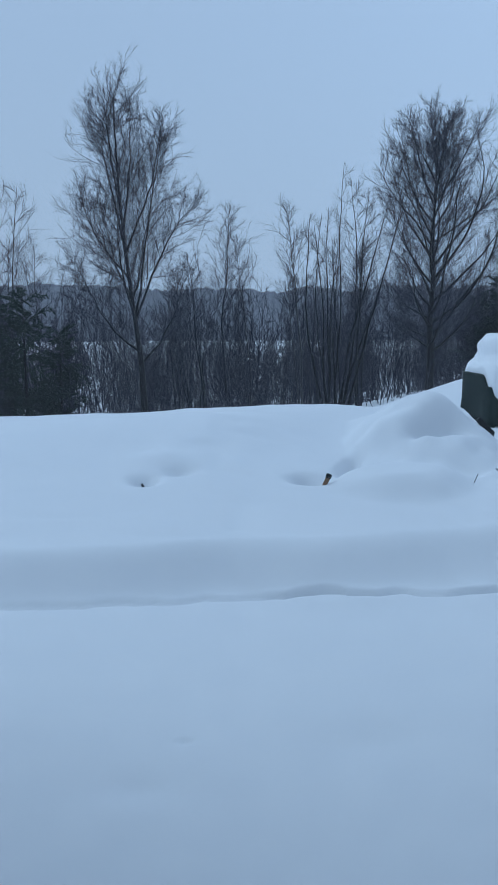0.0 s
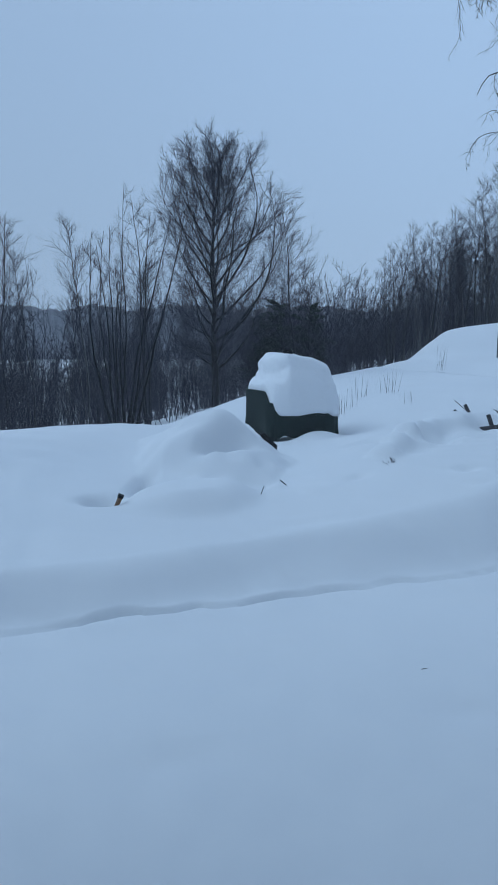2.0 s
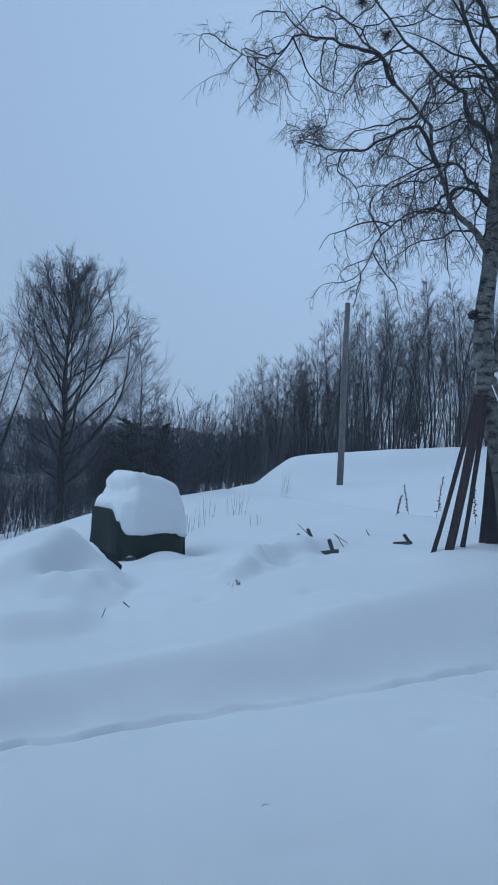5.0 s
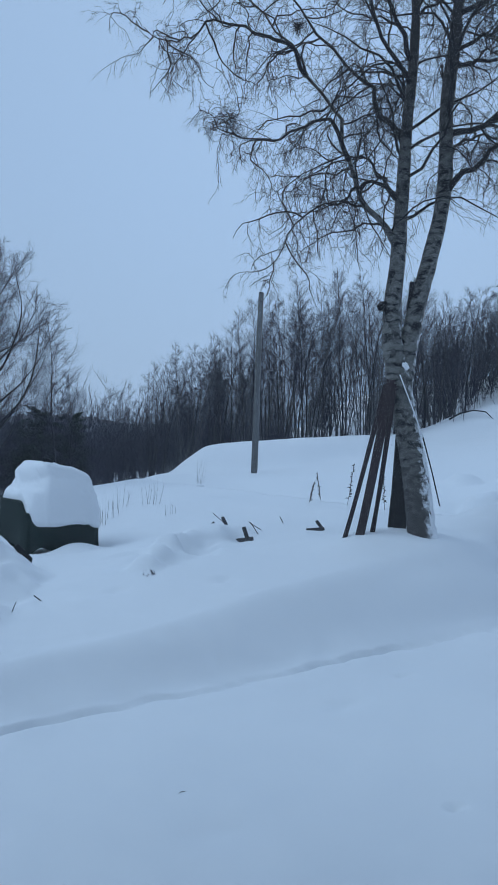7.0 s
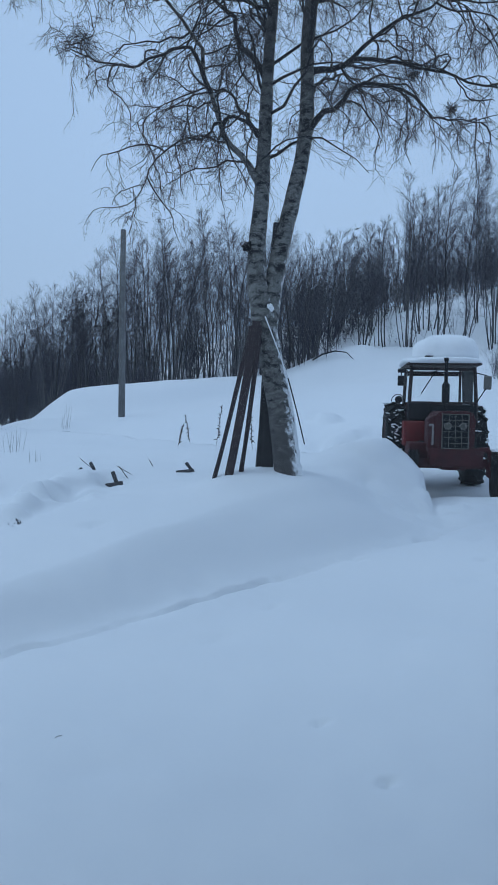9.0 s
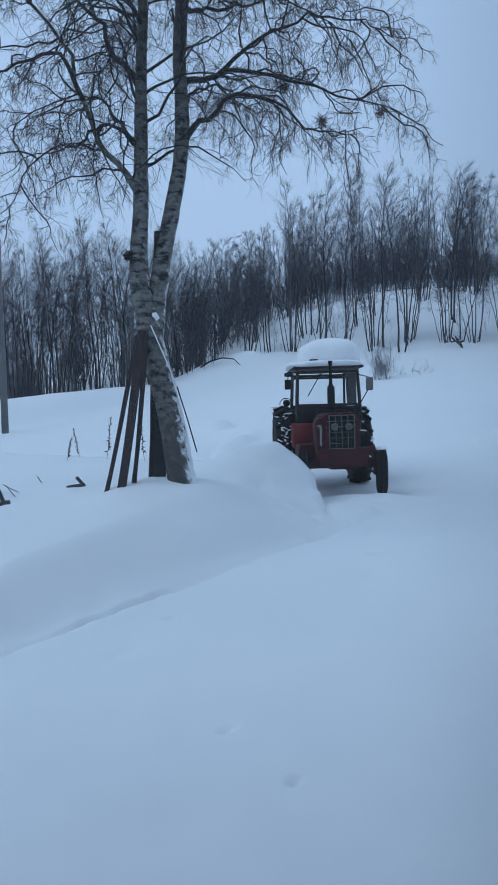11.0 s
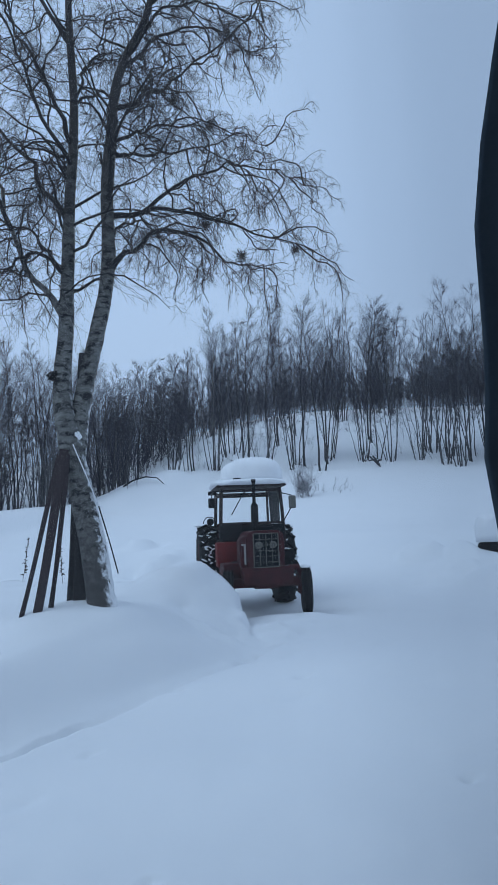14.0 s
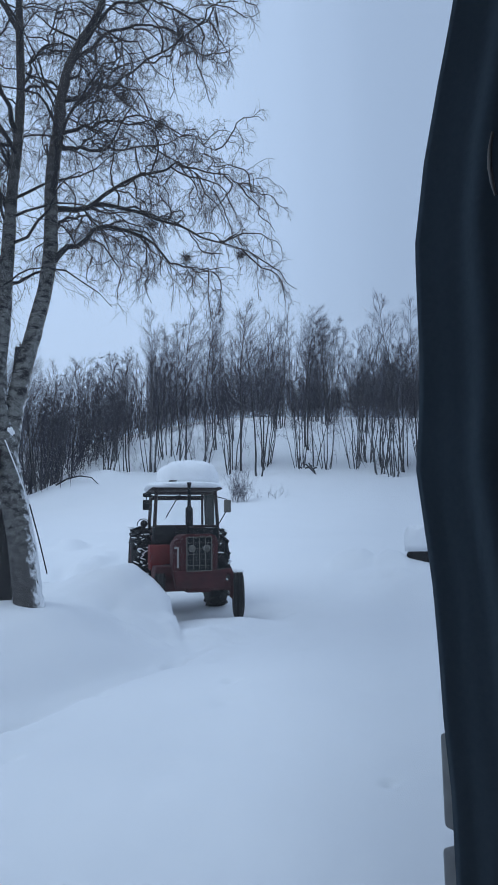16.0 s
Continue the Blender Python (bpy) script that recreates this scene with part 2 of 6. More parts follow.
def rod(points, radii, sides=8, bm=None):
    """A tapering round bar along points, closed at both ends."""
    bm = bm or bmesh.new()
    pts = [Vector(p) for p in points]
    if isinstance(radii, (int, float)):
        radii = [radii] * len(pts)
    rings, side = [], None
    for i, p in enumerate(pts):
        t = (pts[min(i + 1, len(pts) - 1)] - pts[max(i - 1, 0)]).normalized()
        side = side or (Vector((0, 0, 1)) if abs(t.z) < 0.8 else Vector((1, 0, 0)))
        side = (side - t * side.dot(t)).normalized()
        up = t.cross(side)
        rings.append([bm.verts.new(p + side * (radii[i] * math.cos(a)) + up * (radii[i] * math.sin(a))) for a in (2 * math.pi * k / sides for k in range(sides))])
    for r0, r1 in zip(rings, rings[1:]):
        for k in range(sides):
            bm.faces.new((r0[k], r0[(k + 1) % sides], r1[(k + 1) % sides], r1[k]))
    bm.faces.new(rings[0][::-1])
    bm.faces.new(rings[-1])
    return bm


def lathe(profile, sides=32, bm=None, m=None):
    """A body turned about the x axis; profile: pairs of x and radius."""
    bm = bm or bmesh.new()
    m = m or Matrix.Identity(4)
    rings = [[bm.verts.new(m @ Vector((x, r * math.cos(a), r * math.sin(a)))) for a in (2 * math.pi * k / sides for k in range(sides))]
             for x, r in profile]
    fs = []
    for r0, r1 in zip(rings, rings[1:]):
        for k in range(sides):
            fs.append(bm.faces.new((r0[k], r0[(k + 1) % sides], r1[(k + 1) % sides], r1[k])))
    fs.append(bm.faces.new(rings[0]))
    fs.append(bm.faces.new(rings[-1][::-1]))
    bmesh.ops.recalc_face_normals(bm, faces=fs)
    return bm


def grid_mesh(name, verts, rows, cols, wrap=False):
    """A sheet of quads over rows x cols vertices."""
    i = np.arange(rows - 1)[:, None] * cols
    j = np.arange(cols if wrap else cols - 1)[None, :]
    k = (j + 1) % cols
    quads = np.stack([i + j, i + k, i + cols + k, i + cols + j], -1).reshape(-1, 4)
    return quick_mesh(name, verts, quads)


def quick_mesh(name, verts, faces):
    """A mesh from arrays of vertices and equal-sided faces."""
    me = bpy.data.meshes.new(name)
    f, k = faces.shape
    me.vertices.add(len(verts))
    me.vertices.foreach_set("co", np.ascontiguousarray(verts, dtype=np.float32).ravel())
    me.loops.add(f * k)
    me.loops.foreach_set("vertex_index", faces.astype(np.int32).ravel())
    me.polygons.add(f)
    me.polygons.foreach_set("loop_start", np.arange(0, f * k, k, dtype=np.int32))
    me.polygons.foreach_set("loop_total", np.full(f, k, dtype=np.int32))
    me.update(calc_edges=True)
    me.validate()
    return me


def place(a, r, z=None):
    """The point r metres off at a degrees clockwise from north, on the ground unless z is given."""
    x, y = r * math.sin(radians(a)), r * math.cos(radians(a))
    return Vector((x, y, ground(x, y) if z is None else z))


def smooth(a, b, v):
    q = np.clip((v - a) / (b - a), 0, 1)
    return q * q * (3 - 2 * q)


LATTICE = np.random.RandomState(5).rand(64, 64)


def ripple(x, y, size):
    """Smooth noise of about that wavelength, from -1 to 1."""
    u, v = np.asarray(x) / size + 17.3, np.asarray(y) / size + 9.1
    i, j = np.floor(u).astype(int), np.floor(v).astype(int)
    f, g = u - i, v - j
    f, g = f * f * (3 - 2 * f), g * g * (3 - 2 * g)
    c = lambda p, q: LATTICE[p % 64, q % 64]
    return 2 * ((c(i, j) * (1 - f) + c(i + 1, j) * f) * (1 - g) + (c(i, j + 1) * (1 - f) + c(i + 1, j + 1) * f) * g) - 1


# ---- the ground: one sheet of snow from the road over the bank to the hill and the valley ----


def knoll(x, y, cx, cy, rx, ry, h, power=1.0, turn=0.0):
    c, s = math.cos(radians(turn)), math.sin(radians(turn))
    u, v = ((x - cx) * c + (y - cy) * s) / rx, (-(x - cx) * s + (y - cy) * c) / ry
    return h * np.exp(-(u * u + v * v) ** power)


def road_edge(x):
    return 5.15 - 0.045 * np.clip(x, 0, 9) + 0.085 * np.clip(x + 0.2, -4, 0) + 0.03 * ripple(x, 0 * x, 1.6) + 0.034 * ripple(x, 3 + 0 * x, 0.24) + 0.022 * ripple(x, 7 + 0 * x, 0.10)


def heights(x, y):
    """The height of the snow at arrays x, y."""
    x, y = np.asarray(x, float), np.asarray(y, float)
    u = 0.906 * x + 0.423 * y
    road = 0.045 * np.clip(x, 0, 40) + 0.016 * ripple(x, y, 1.3) + 0.006 * ripple(x, y, 0.45)
    bearing = np.degrees(np.arctan2(x, y))
    hill = smooth(31, 48, bearing) * (1 - smooth(120, 160, bearing))
    field = 0.75 + 0.04 * np.clip(u, -5, 30) + hill * ((0.0026 + 0.0020 * smooth(45, 68, bearing)) * np.clip(u - 13, 0, 40) ** 2 + 0.006 * np.clip(u - 38, 0, 25) ** 2)
    s = y - road_edge(x)
    even = y - 5.15 + 0.045 * np.clip(x, 0, 9) - 0.085 * np.clip(x + 0.2, -4, 0) - 0.05 * ripple(x, 0 * x, 1.9) - 0.06 * ripple(x, y, 0.8)
    a = 0.38 + 0.46 * smooth(1.5, 6.5, x)
    wide = 0.55 + 0.5 * smooth(1, 7, x) + 0.9 * smooth(7.5, 9.5, x)
    bank = a * smooth(0.0, 1.0, even / wide) + (1 - a) * smooth(0.35, 4.7, even)
    end = 10.18 + 1.6 * np.clip(y - 5.7, -1, 0.35) + 0.12 * ripple(x, y, 0.7) + 0.06 * ripple(x, y, 0.25)
    bank = bank * (1 - smooth(0.0, 0.20, x - end + 0.13 * ripple(x, y, 0.35) + 0.05 * ripple(x, y, 0.15)))
    east = smooth(15.6, 22.0, u + 0.5 * ripple(x, y, 4))
    cover = np.maximum(bank, east)
    z = road + (field - road) * cover
    # the ploughed lip along the foot of the bank
    worn = (1 - 0.7 * smooth(5.5, 10.0, x)) * np.clip(0.55 + 0.75 * ripple(x, 0 * y, 1.1) + 0.6 * ripple(x, y, 0.3), 0.32, 1.15)
    z = z + worn * (0.035 * smooth(0, 0.035, s) * (1 - smooth(0.1, 0.55, s)) - 0.095 * np.exp(-((s + 0.022) / 0.032) ** 2) + 0.03 * smooth(-0.5, -0.1, s) * (1 - smooth(-0.1, 0, s)))
    # the valley behind the crest
    crest = 10.0 + 1.15 * np.clip(x - 1.8, 0, 16) - 1.8 * smooth(13.5, 15.5, x) + 1.6 * np.clip(x - 16.8, 0, 200) + 0.3 * ripple(x, 0 * x, 5)
    z = z - 1.5 * smooth(0, 8, y - crest) - 5.5 * smooth(4, 50, y - crest)
    # heaps of covered things
    z = z - knoll(x, y, 4.0, 11.0, 1.8, 2.4, 0.55) - knoll(x, y, -1.7, 9.9, 1.2, 0.8, 0.10)
    z = z - knoll(x, y, 1.9, 8.4, 1.7, 1.2, 0.20, 1.5)
    wob = 0.10 * ripple(x, y, 0.5) + 0.04 * ripple(x, y, 0.17)
    heap = np.sqrt(((x - 2.12) / np.where(x > 2.12, 1.02, 0.98)) ** 2 + ((y - 8.50) / 1.25) ** 2 + 0.012) + wob
    z = z - 0.03 + 0.52 * np.clip(1.0 - np.clip(heap, 0, 1) ** 1.55, 0, 1) + knoll(x, y, 2.30, 8.42, 0.30, 0.26, 0.09, 1.6) - knoll(x, y, 2.36, 8.05, 0.22, 0.14, 0.13, 1.2, 10) + knoll(x, y, 2.10, 8.52, 0.36, 0.42, 0.15, 1.8) + knoll(x, y, 1.62, 8.15, 0.30, 0.24, 0.10, 1.5) + knoll(x, y, 4.08, 9.84, 0.36, 0.22, 0.15, 1.2, 8) + knoll(x, y, 1.60, 8.6, 0.28, 0.40, 0.06, 1.3)
    apron = np.sqrt(((x - 1.56) / 0.70) ** 2 + ((y - 6.98) / 0.60) ** 2) + 0.8 * wob
    z = z + 0.16 * (1 - smooth(0.40, 1.12, apron)) - knoll(x, y, 2.10, 8.02, 0.26, 0.12, 0.25, 1.2, 15) - knoll(x, y, 2.28, 7.12, 0.16, 0.07, 0.05, 1.0, 20)
    z = z - knoll(x, y, 1.14, 7.75, 0.10, 0.42, 0.20, 1.3, -22) + knoll(x, y, -1.1, 9.3, 1.3, 0.9, 0.10)
    for lx, ly, lr, lh in ((3.95, 7.35, 0.18, 0.15), (4.22, 7.6, 0.17, 0.18), (4.5, 7.9, 0.2, 0.20), (4.9, 8.15, 0.26, 0.18), (5.4, 8.45, 0.38, 0.18), (5.95, 8.65, 0.36, 0.12)):
        z = z + knoll(x, y, lx + 0.05 * ripple(x, y, 0.3), ly, lr, lr, lh, 1.7)
    z = z - knoll(x, y, 4.75, 7.7, 0.3, 0.2, 0.06) - knoll(x, y, 5.7, 8.1, 0.35, 0.2, 0.07) - knoll(x, y, 3.3, 6.85, 0.10, 0.1, 0.06) - knoll(x, y, 4.35, 6.4, 0.12, 0.1, 0.06)
    z = z - knoll(x, y, 0.64, 7.18, 0.17, 0.13, 0.27) - knoll(x, y, -1.08, 7.18, 0.13, 0.12, 0.16) - knoll(x, y, -0.74, 7.42, 0.16, 0.10, 0.12) + knoll(x, y, -0.9, 7.75, 0.4, 0.2, 0.06)
    z = z + knoll(x, y, 22.8, 26.6, 7.2, 3.3, 1.0, 3.0, 0) * (1.42 - 0.066 * np.clip(x - 16, 0, 14))
    z = z + knoll(x, y, 15.9, 2.6, 1.6, 0.8, 0.45, 1.2, 20) + knoll(x, y, 10.1, 6.9, 0.9, 0.75, 0.32, 1.4, 25) + knoll(x, y, 7.2, 6.4, 1.0, 0.9, 0.29) + knoll(x, y, 10.2, 6.35, 0.5, 0.5, 0.20, 1.3) - knoll(x, y, 9.3, 6.3, 0.4, 0.5, 0.10)
    z = z + knoll(x, y, 33.5, 24.5, 4.0, 2.2, 1.1, 1.6, -15) * (1 + 0.25 * ripple(x, y, 1.6))
    z = z + knoll(x, y, 10.7, 5.1, 1.3, 0.45, 0.15, 1.3, -28)
    z = z + knoll(x, y, 11.3, 5.5, 0.45, 0.75, 0.13, 1.2, 27) - knoll(x, y, 12.3, 6.4, 0.75, 0.7, 0.06) + knoll(x, y, 19.2, 3.4, 1.3, 0.9, 0.17, 1.4) + knoll(x, y, 17.6, 2.9, 1.1, 0.35, 0.07, 1.4, 15)
    for dx, dy, dr, dh in ((9.6, 4.9, 0.16, 0.05), (8.9, 4.3, 0.12, 0.04), (-0.32, 3.26, 0.025, 0.022), (7.88, 3.62, 0.07, 0.05), (5.41, 1.21, 0.05, 0.06), (7.1, 3.3, 0.14, 0.035), (5.1, 2.9, 0.15, 0.03), (2.2, 3.1, 0.13, 0.025), (0.6, 3.2, 0.16, 0.025), (-0.5, 2.9, 0.12, 0.025),
                           (6.0, 2.2, 0.2, 0.03), (9.8, 3.4, 0.2, 0.04), (7.9, 1.9, 0.15, 0.03), (11.6, 4.2, 0.3, 0.04), (4.0, 4.1, 0.1, 0.03), (10.4, 6.4, 0.12, 0.05), (9.3, 5.6, 0.13, 0.05), (3.43, 2.59, 0.035, 0.045), (3.11, 1.91, 0.035, 0.05), (8.52, 4.72, 0.11, 0.10), (6.9, 4.75, 0.07, 0.05), (4.9, 4.3, 0.06, 0.04)):
        z = z - knoll(x, y, dx, dy, dr * 1.5, dr, dh)
    # crumbled snow at the end of the bank, trodden and drifted patches about the tractor
    z = z + knoll(x, y, 9.9, 5.3, 1.4, 0.8, 1.0, 1.4) * (0.085 * ripple(x, y, 0.38) + 0.055 * ripple(x, y, 0.16)) + knoll(x, y, 7.6, 5.25, 1.8, 0.22, 0.07, 1.5, -2)
    z = z + knoll(x, y, 17.9, 4.3, 2.6, 1.2, 1.0, 1.5) * (0.20 * ripple(x, y, 0.9) + 0.09 * ripple(x, y, 0.38)) + knoll(x, y, 15.6, 11.0, 2.4, 1.1, 1.0, 1.5) * (0.22 * ripple(x, y, 0.9) + 0.10 * ripple(x, y, 0.36)) + knoll(x, y, 18.6, 5.0, 0.8, 0.5, 0.26, 3.0) + knoll(x, y, 17.9, 3.7, 1.2, 0.4, 0.22, 3.0, 15) + knoll(x, y, 15.6, 11.3, 0.7, 0.35, 0.25, 3.0) + knoll(x, y, 17.6, 13.3, 0.6, 0.4, 0.28, 3.0) - knoll(x, y, 17.8, 13.0, 0.5, 0.35, 0.18) - knoll(x, y, 15.8, 11.0, 0.45, 0.25, 0.18) + knoll(x, y, 12.9, 9.0, 2.6, 1.2, 1.0) * (0.16 * ripple(x, y, 0.8) + 0.06 * ripple(x, y, 0.3))
    z = z + knoll(x, y, 6.45, 6.5, 0.4, 0.35, 0.07) + knoll(x, y, 9.8, 6.4, 1.0, 0.9, 1.0, 1.5) * (0.13 * np.abs(ripple(x, y, 0.5)) + 0.05 * ripple(x, y, 0.26) - 0.06)
    z = z + knoll(x, y, 4.75, 7.95, 1.0, 0.65, 1.0, 1.6) * (0.085 * ripple(x, y, 0.27) + 0.045 * ripple(x, y, 0.14)) + (1 - smooth(0.7, 1.1, heap)) * (0.05 * ripple(x, y, 0.5) + 0.025 * ripple(x, y, 0.2))
    near = 1 - smooth(30, 90, np.hypot(x, y))
    off = smooth(0.3, 1.5, s) + east
    z = z + near * (0.045 * ripple(x, y, 2.7) + 0.02 * ripple(x, y, 0.8)) * np.clip(off, 0.2, 1)
    # blown crust, clods and old dents on the bank and the field
    z = z + near * smooth(0.1, 0.9, s) * (0.008 * np.abs(ripple(x + 0.4 * y, y, 0.55)) + 0.004 * ripple(x, y, 0.21) * smooth(0.9, 2.2, s) + 0.04 * smooth(0.6, 1.8, s) * np.clip(ripple(x, y, 1.7), 0.1, 1) * ripple(x, y, 0.42) ** 2)
    z = z - 0.03 * near * np.clip(ripple(x, y, 0.33) - 0.55, 0, 1) * (0.3 + smooth(0, 0.4, s) * (1 - smooth(0.6, 1.6, s)))
    far = np.hypot(x, y)
    return z + smooth(150, 600, far) * (1.0 * ripple(x, y, 120))


def ground(x, y):
    return float(heights(np.array([x]), np.array([y]))[0])


aa = np.radians(np.concatenate([np.arange(-26, 96, 0.42), np.arange(96, 334, 3.0)]))
rr = np.concatenate([np.linspace(0.05, 2.1, 9), np.geomspace(2.14, 12, 330), np.geomspace(12.1, 60, 120), np.geomspace(61, 4000, 40)])
gx, gy = rr[:, None] * np.sin(aa)[None], rr[:, None] * np.cos(aa)[None]
gv = np.stack([gx, gy, heights(gx, gy)], -1).reshape(-1, 3)
snow_ground = link_mesh("ground", grid_mesh("ground", gv, len(rr), len(aa), True), SNOW)
tagged(snow_ground, "deep blue-white snow over road, bank and hillside", "snow", kind="structure")

# the far wooded ridge beyond the valley
ba = np.radians(np.arange(-60, 121, 0.12))
bd = np.degrees(ba)
crestline = 84 * (0.80 + 0.14 * ripple(bd, 7 + 0 * bd, 14) + 0.08 * ripple(bd, 5 + 0 * bd, 3.0)) + 5 * ripple(bd, 6 + 0 * bd, 0.5) * ripple(bd, 3 + 0 * bd, 2.1) + 3 * ripple(bd, 1 + 0 * bd, 0.26)
rows = [(430, -12 + 0 * bd), (470, -5.5 + 2.0 * ripple(bd, 2 + 0 * bd, 1.3) + 1.2 * ripple(bd, 8 + 0 * bd, 0.4)), (760, crestline * 0.22), (1190, crestline), (1300, crestline - 40)]
bv = np.stack([np.stack([d_ * np.sin(ba), d_ * np.cos(ba), h_], -1) for d_, h_ in rows]).reshape(-1, 3)
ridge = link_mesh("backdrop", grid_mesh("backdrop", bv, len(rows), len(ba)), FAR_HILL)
tagged(ridge, "distant dark wooded ridge across the valley", "hills", kind="structure")
# ---- trees ----


def unit(v):
    return v / np.maximum(np.linalg.norm(v, axis=-1, keepdims=True), 1e-9)


def sprout(rng, parents, count, lo, hi, length, spread, lift, droop, wild, steps, lean=None, shrink=0.55, shape=None, heart=None, fan=0.0):
    """Side shoots of many parents at once: arrays of points, parents x count long. spread: degrees off the parent; lift: pull upwards at
    the start; droop: pull down towards the tip; length: of a shoot at lo, shortening by shrink at hi, or following shape, lengths at even
    steps from lo to hi. heart, fan: how strongly the shoots point away from a point low in the crown."""
    k, n = parents.shape[:2]
    f = lo + (hi - lo) * (np.arange(count)[None] + rng.rand(k, count)) / count
    pos = f * (n - 1)
    i = np.minimum(pos.astype(int), n - 2)
    w = (pos - i)[..., None]
    rows = np.arange(k)[:, None]
    p = parents[rows, i] * (1 - w) + parents[rows, i + 1] * w
    t = unit(parents[rows, i + 1] - parents[rows, i])
    side = unit(np.cross(t, unit(rng.randn(k, count, 3))))
    a = np.radians(spread * (0.7 + 0.6 * rng.rand(k, count, 1)))
    d = unit(t * np.cos(a) + side * np.sin(a) + np.array([0, 0, lift]))
    along = (f - lo) / max(hi - lo, 1e-6)
    form = 1 - shrink * along if shape is None else np.interp(along, np.linspace(0, 1, len(shape)), shape)
    size = np.asarray(length).reshape(-1, 1) * form * (0.65 + 0.7 * rng.rand(k, count))
    p, d, size = p.reshape(-1, 3), d.reshape(-1, 3), size.reshape(-1, 1)
    if heart is not None:
        d = unit(d + fan * unit(p - np.asarray(heart)))
    out = [p]
    for s in range(1, steps):
        q = s / (steps - 1)
        d = unit(d + wild * rng.randn(len(d), 3) + np.array([0, 0, -droop * q]) + (0 if lean is None else np.array(lean) * q))
        out.append(out[-1] + d * size / (steps - 1))
    return np.stack(out, 1), size[:, 0]


def tubes(groups, bow=1.0):
    """A mesh of tapering tubes. groups: (points k x n x 3, radius at the foot, radius at the tip, sides)."""
    vs, fs, base = [], [], 0
    for pts, r0, r1, sides in groups:
        k, n = pts.shape[:2]
        t = unit(np.gradient(pts, axis=1))
        ref = np.where(np.abs(t[:, :1, 2:3]) > 0.9, np.array([1.0, 0, 0]), np.array([0, 0, 1.0]))
        u = unit(np.cross(t, ref))
        v = np.cross(t, u)
        q = np.linspace(0, 1, n)[None, :, None]
        q = q ** bow
        rad = (np.asarray(r0).reshape(-1, 1, 1) * (1 - q) + np.asarray(r1).reshape(-1, 1, 1) * q)[:, :, None]
        ang = 2 * np.pi * np.arange(sides) / sides
        ring = pts[:, :, None] + rad * (np.cos(ang)[:, None] * u[:, :, None] + np.sin(ang)[:, None] * v[:, :, None])
        vs.append(ring.reshape(-1, 3))
        idx = base + np.arange(k * n * sides).reshape(k, n, sides)
        nxt = np.roll(idx, -1, 2)
        fs.append(np.stack([idx[:, :-1], nxt[:, :-1], nxt[:, 1:], idx[:, 1:]], -1).reshape(-1, 4))
        base += k * n * sides
    return quick_mesh("tubes", np.concatenate(vs), np.concatenate(fs))


def spikes(groups):
    """A mesh of needle-thin twigs, each a folded sliver that runs to a point. groups: (points k x n x 3, radius at the foot)."""
    vs, fs, base = [], [], 0
    for pts, r0 in groups:
        k = len(pts)
        t = unit(pts[:, -1] - pts[:, 0])
        ref = np.where(np.abs(t[:, 2:3]) > 0.9, np.array([1.0, 0, 0]), np.array([0, 0, 1.0]))
        u = unit(np.cross(t, ref))
        v = np.cross(t, u)
        rad = np.broadcast_to(np.asarray(r0).reshape(-1, 1), (k, 1))
        w = np.random.RandomState(k).rand(k, 1) * 6.28
        u, v = u * np.cos(w) + v * np.sin(w), v * np.cos(w) - u * np.sin(w)
        corner = [pts[:, 0] + rad * (math.cos(a) * u + math.sin(a) * v) for a in (0.0, 2.094, 4.189)]
        vs.append(np.stack(corner + [pts[:, -1]], 1).reshape(-1, 3))
        i = base + 4 * np.arange(k)[:, None]
        fs.append(np.stack([i + np.array([0, 1, 3]), i + np.array([1, 2, 3])], 1).reshape(-1, 3))
        base += 4 * k
    return quick_mesh("spikes", np.concatenate(vs), np.concatenate(fs))


def curve(points, n):
    """n points along a smooth line through the given ones."""
    p = np.array(points, float)
    q = np.linspace(0, len(p) - 1, n)
    i = np.minimum(q.astype(int), len(p) - 2)
    f = (q - i)[:, None]
    m = np.gradient(p, axis=0)
    h = f * f * (3 - 2 * f)
    a, b = p[i] + m[i] * f, p[i + 1] - m[i + 1] * (1 - f)
    return a * (1 - h) + b * h


OVAL = (0.55, 0.88, 1.0, 0.95, 0.82, 0.66, 0.47, 0.24)


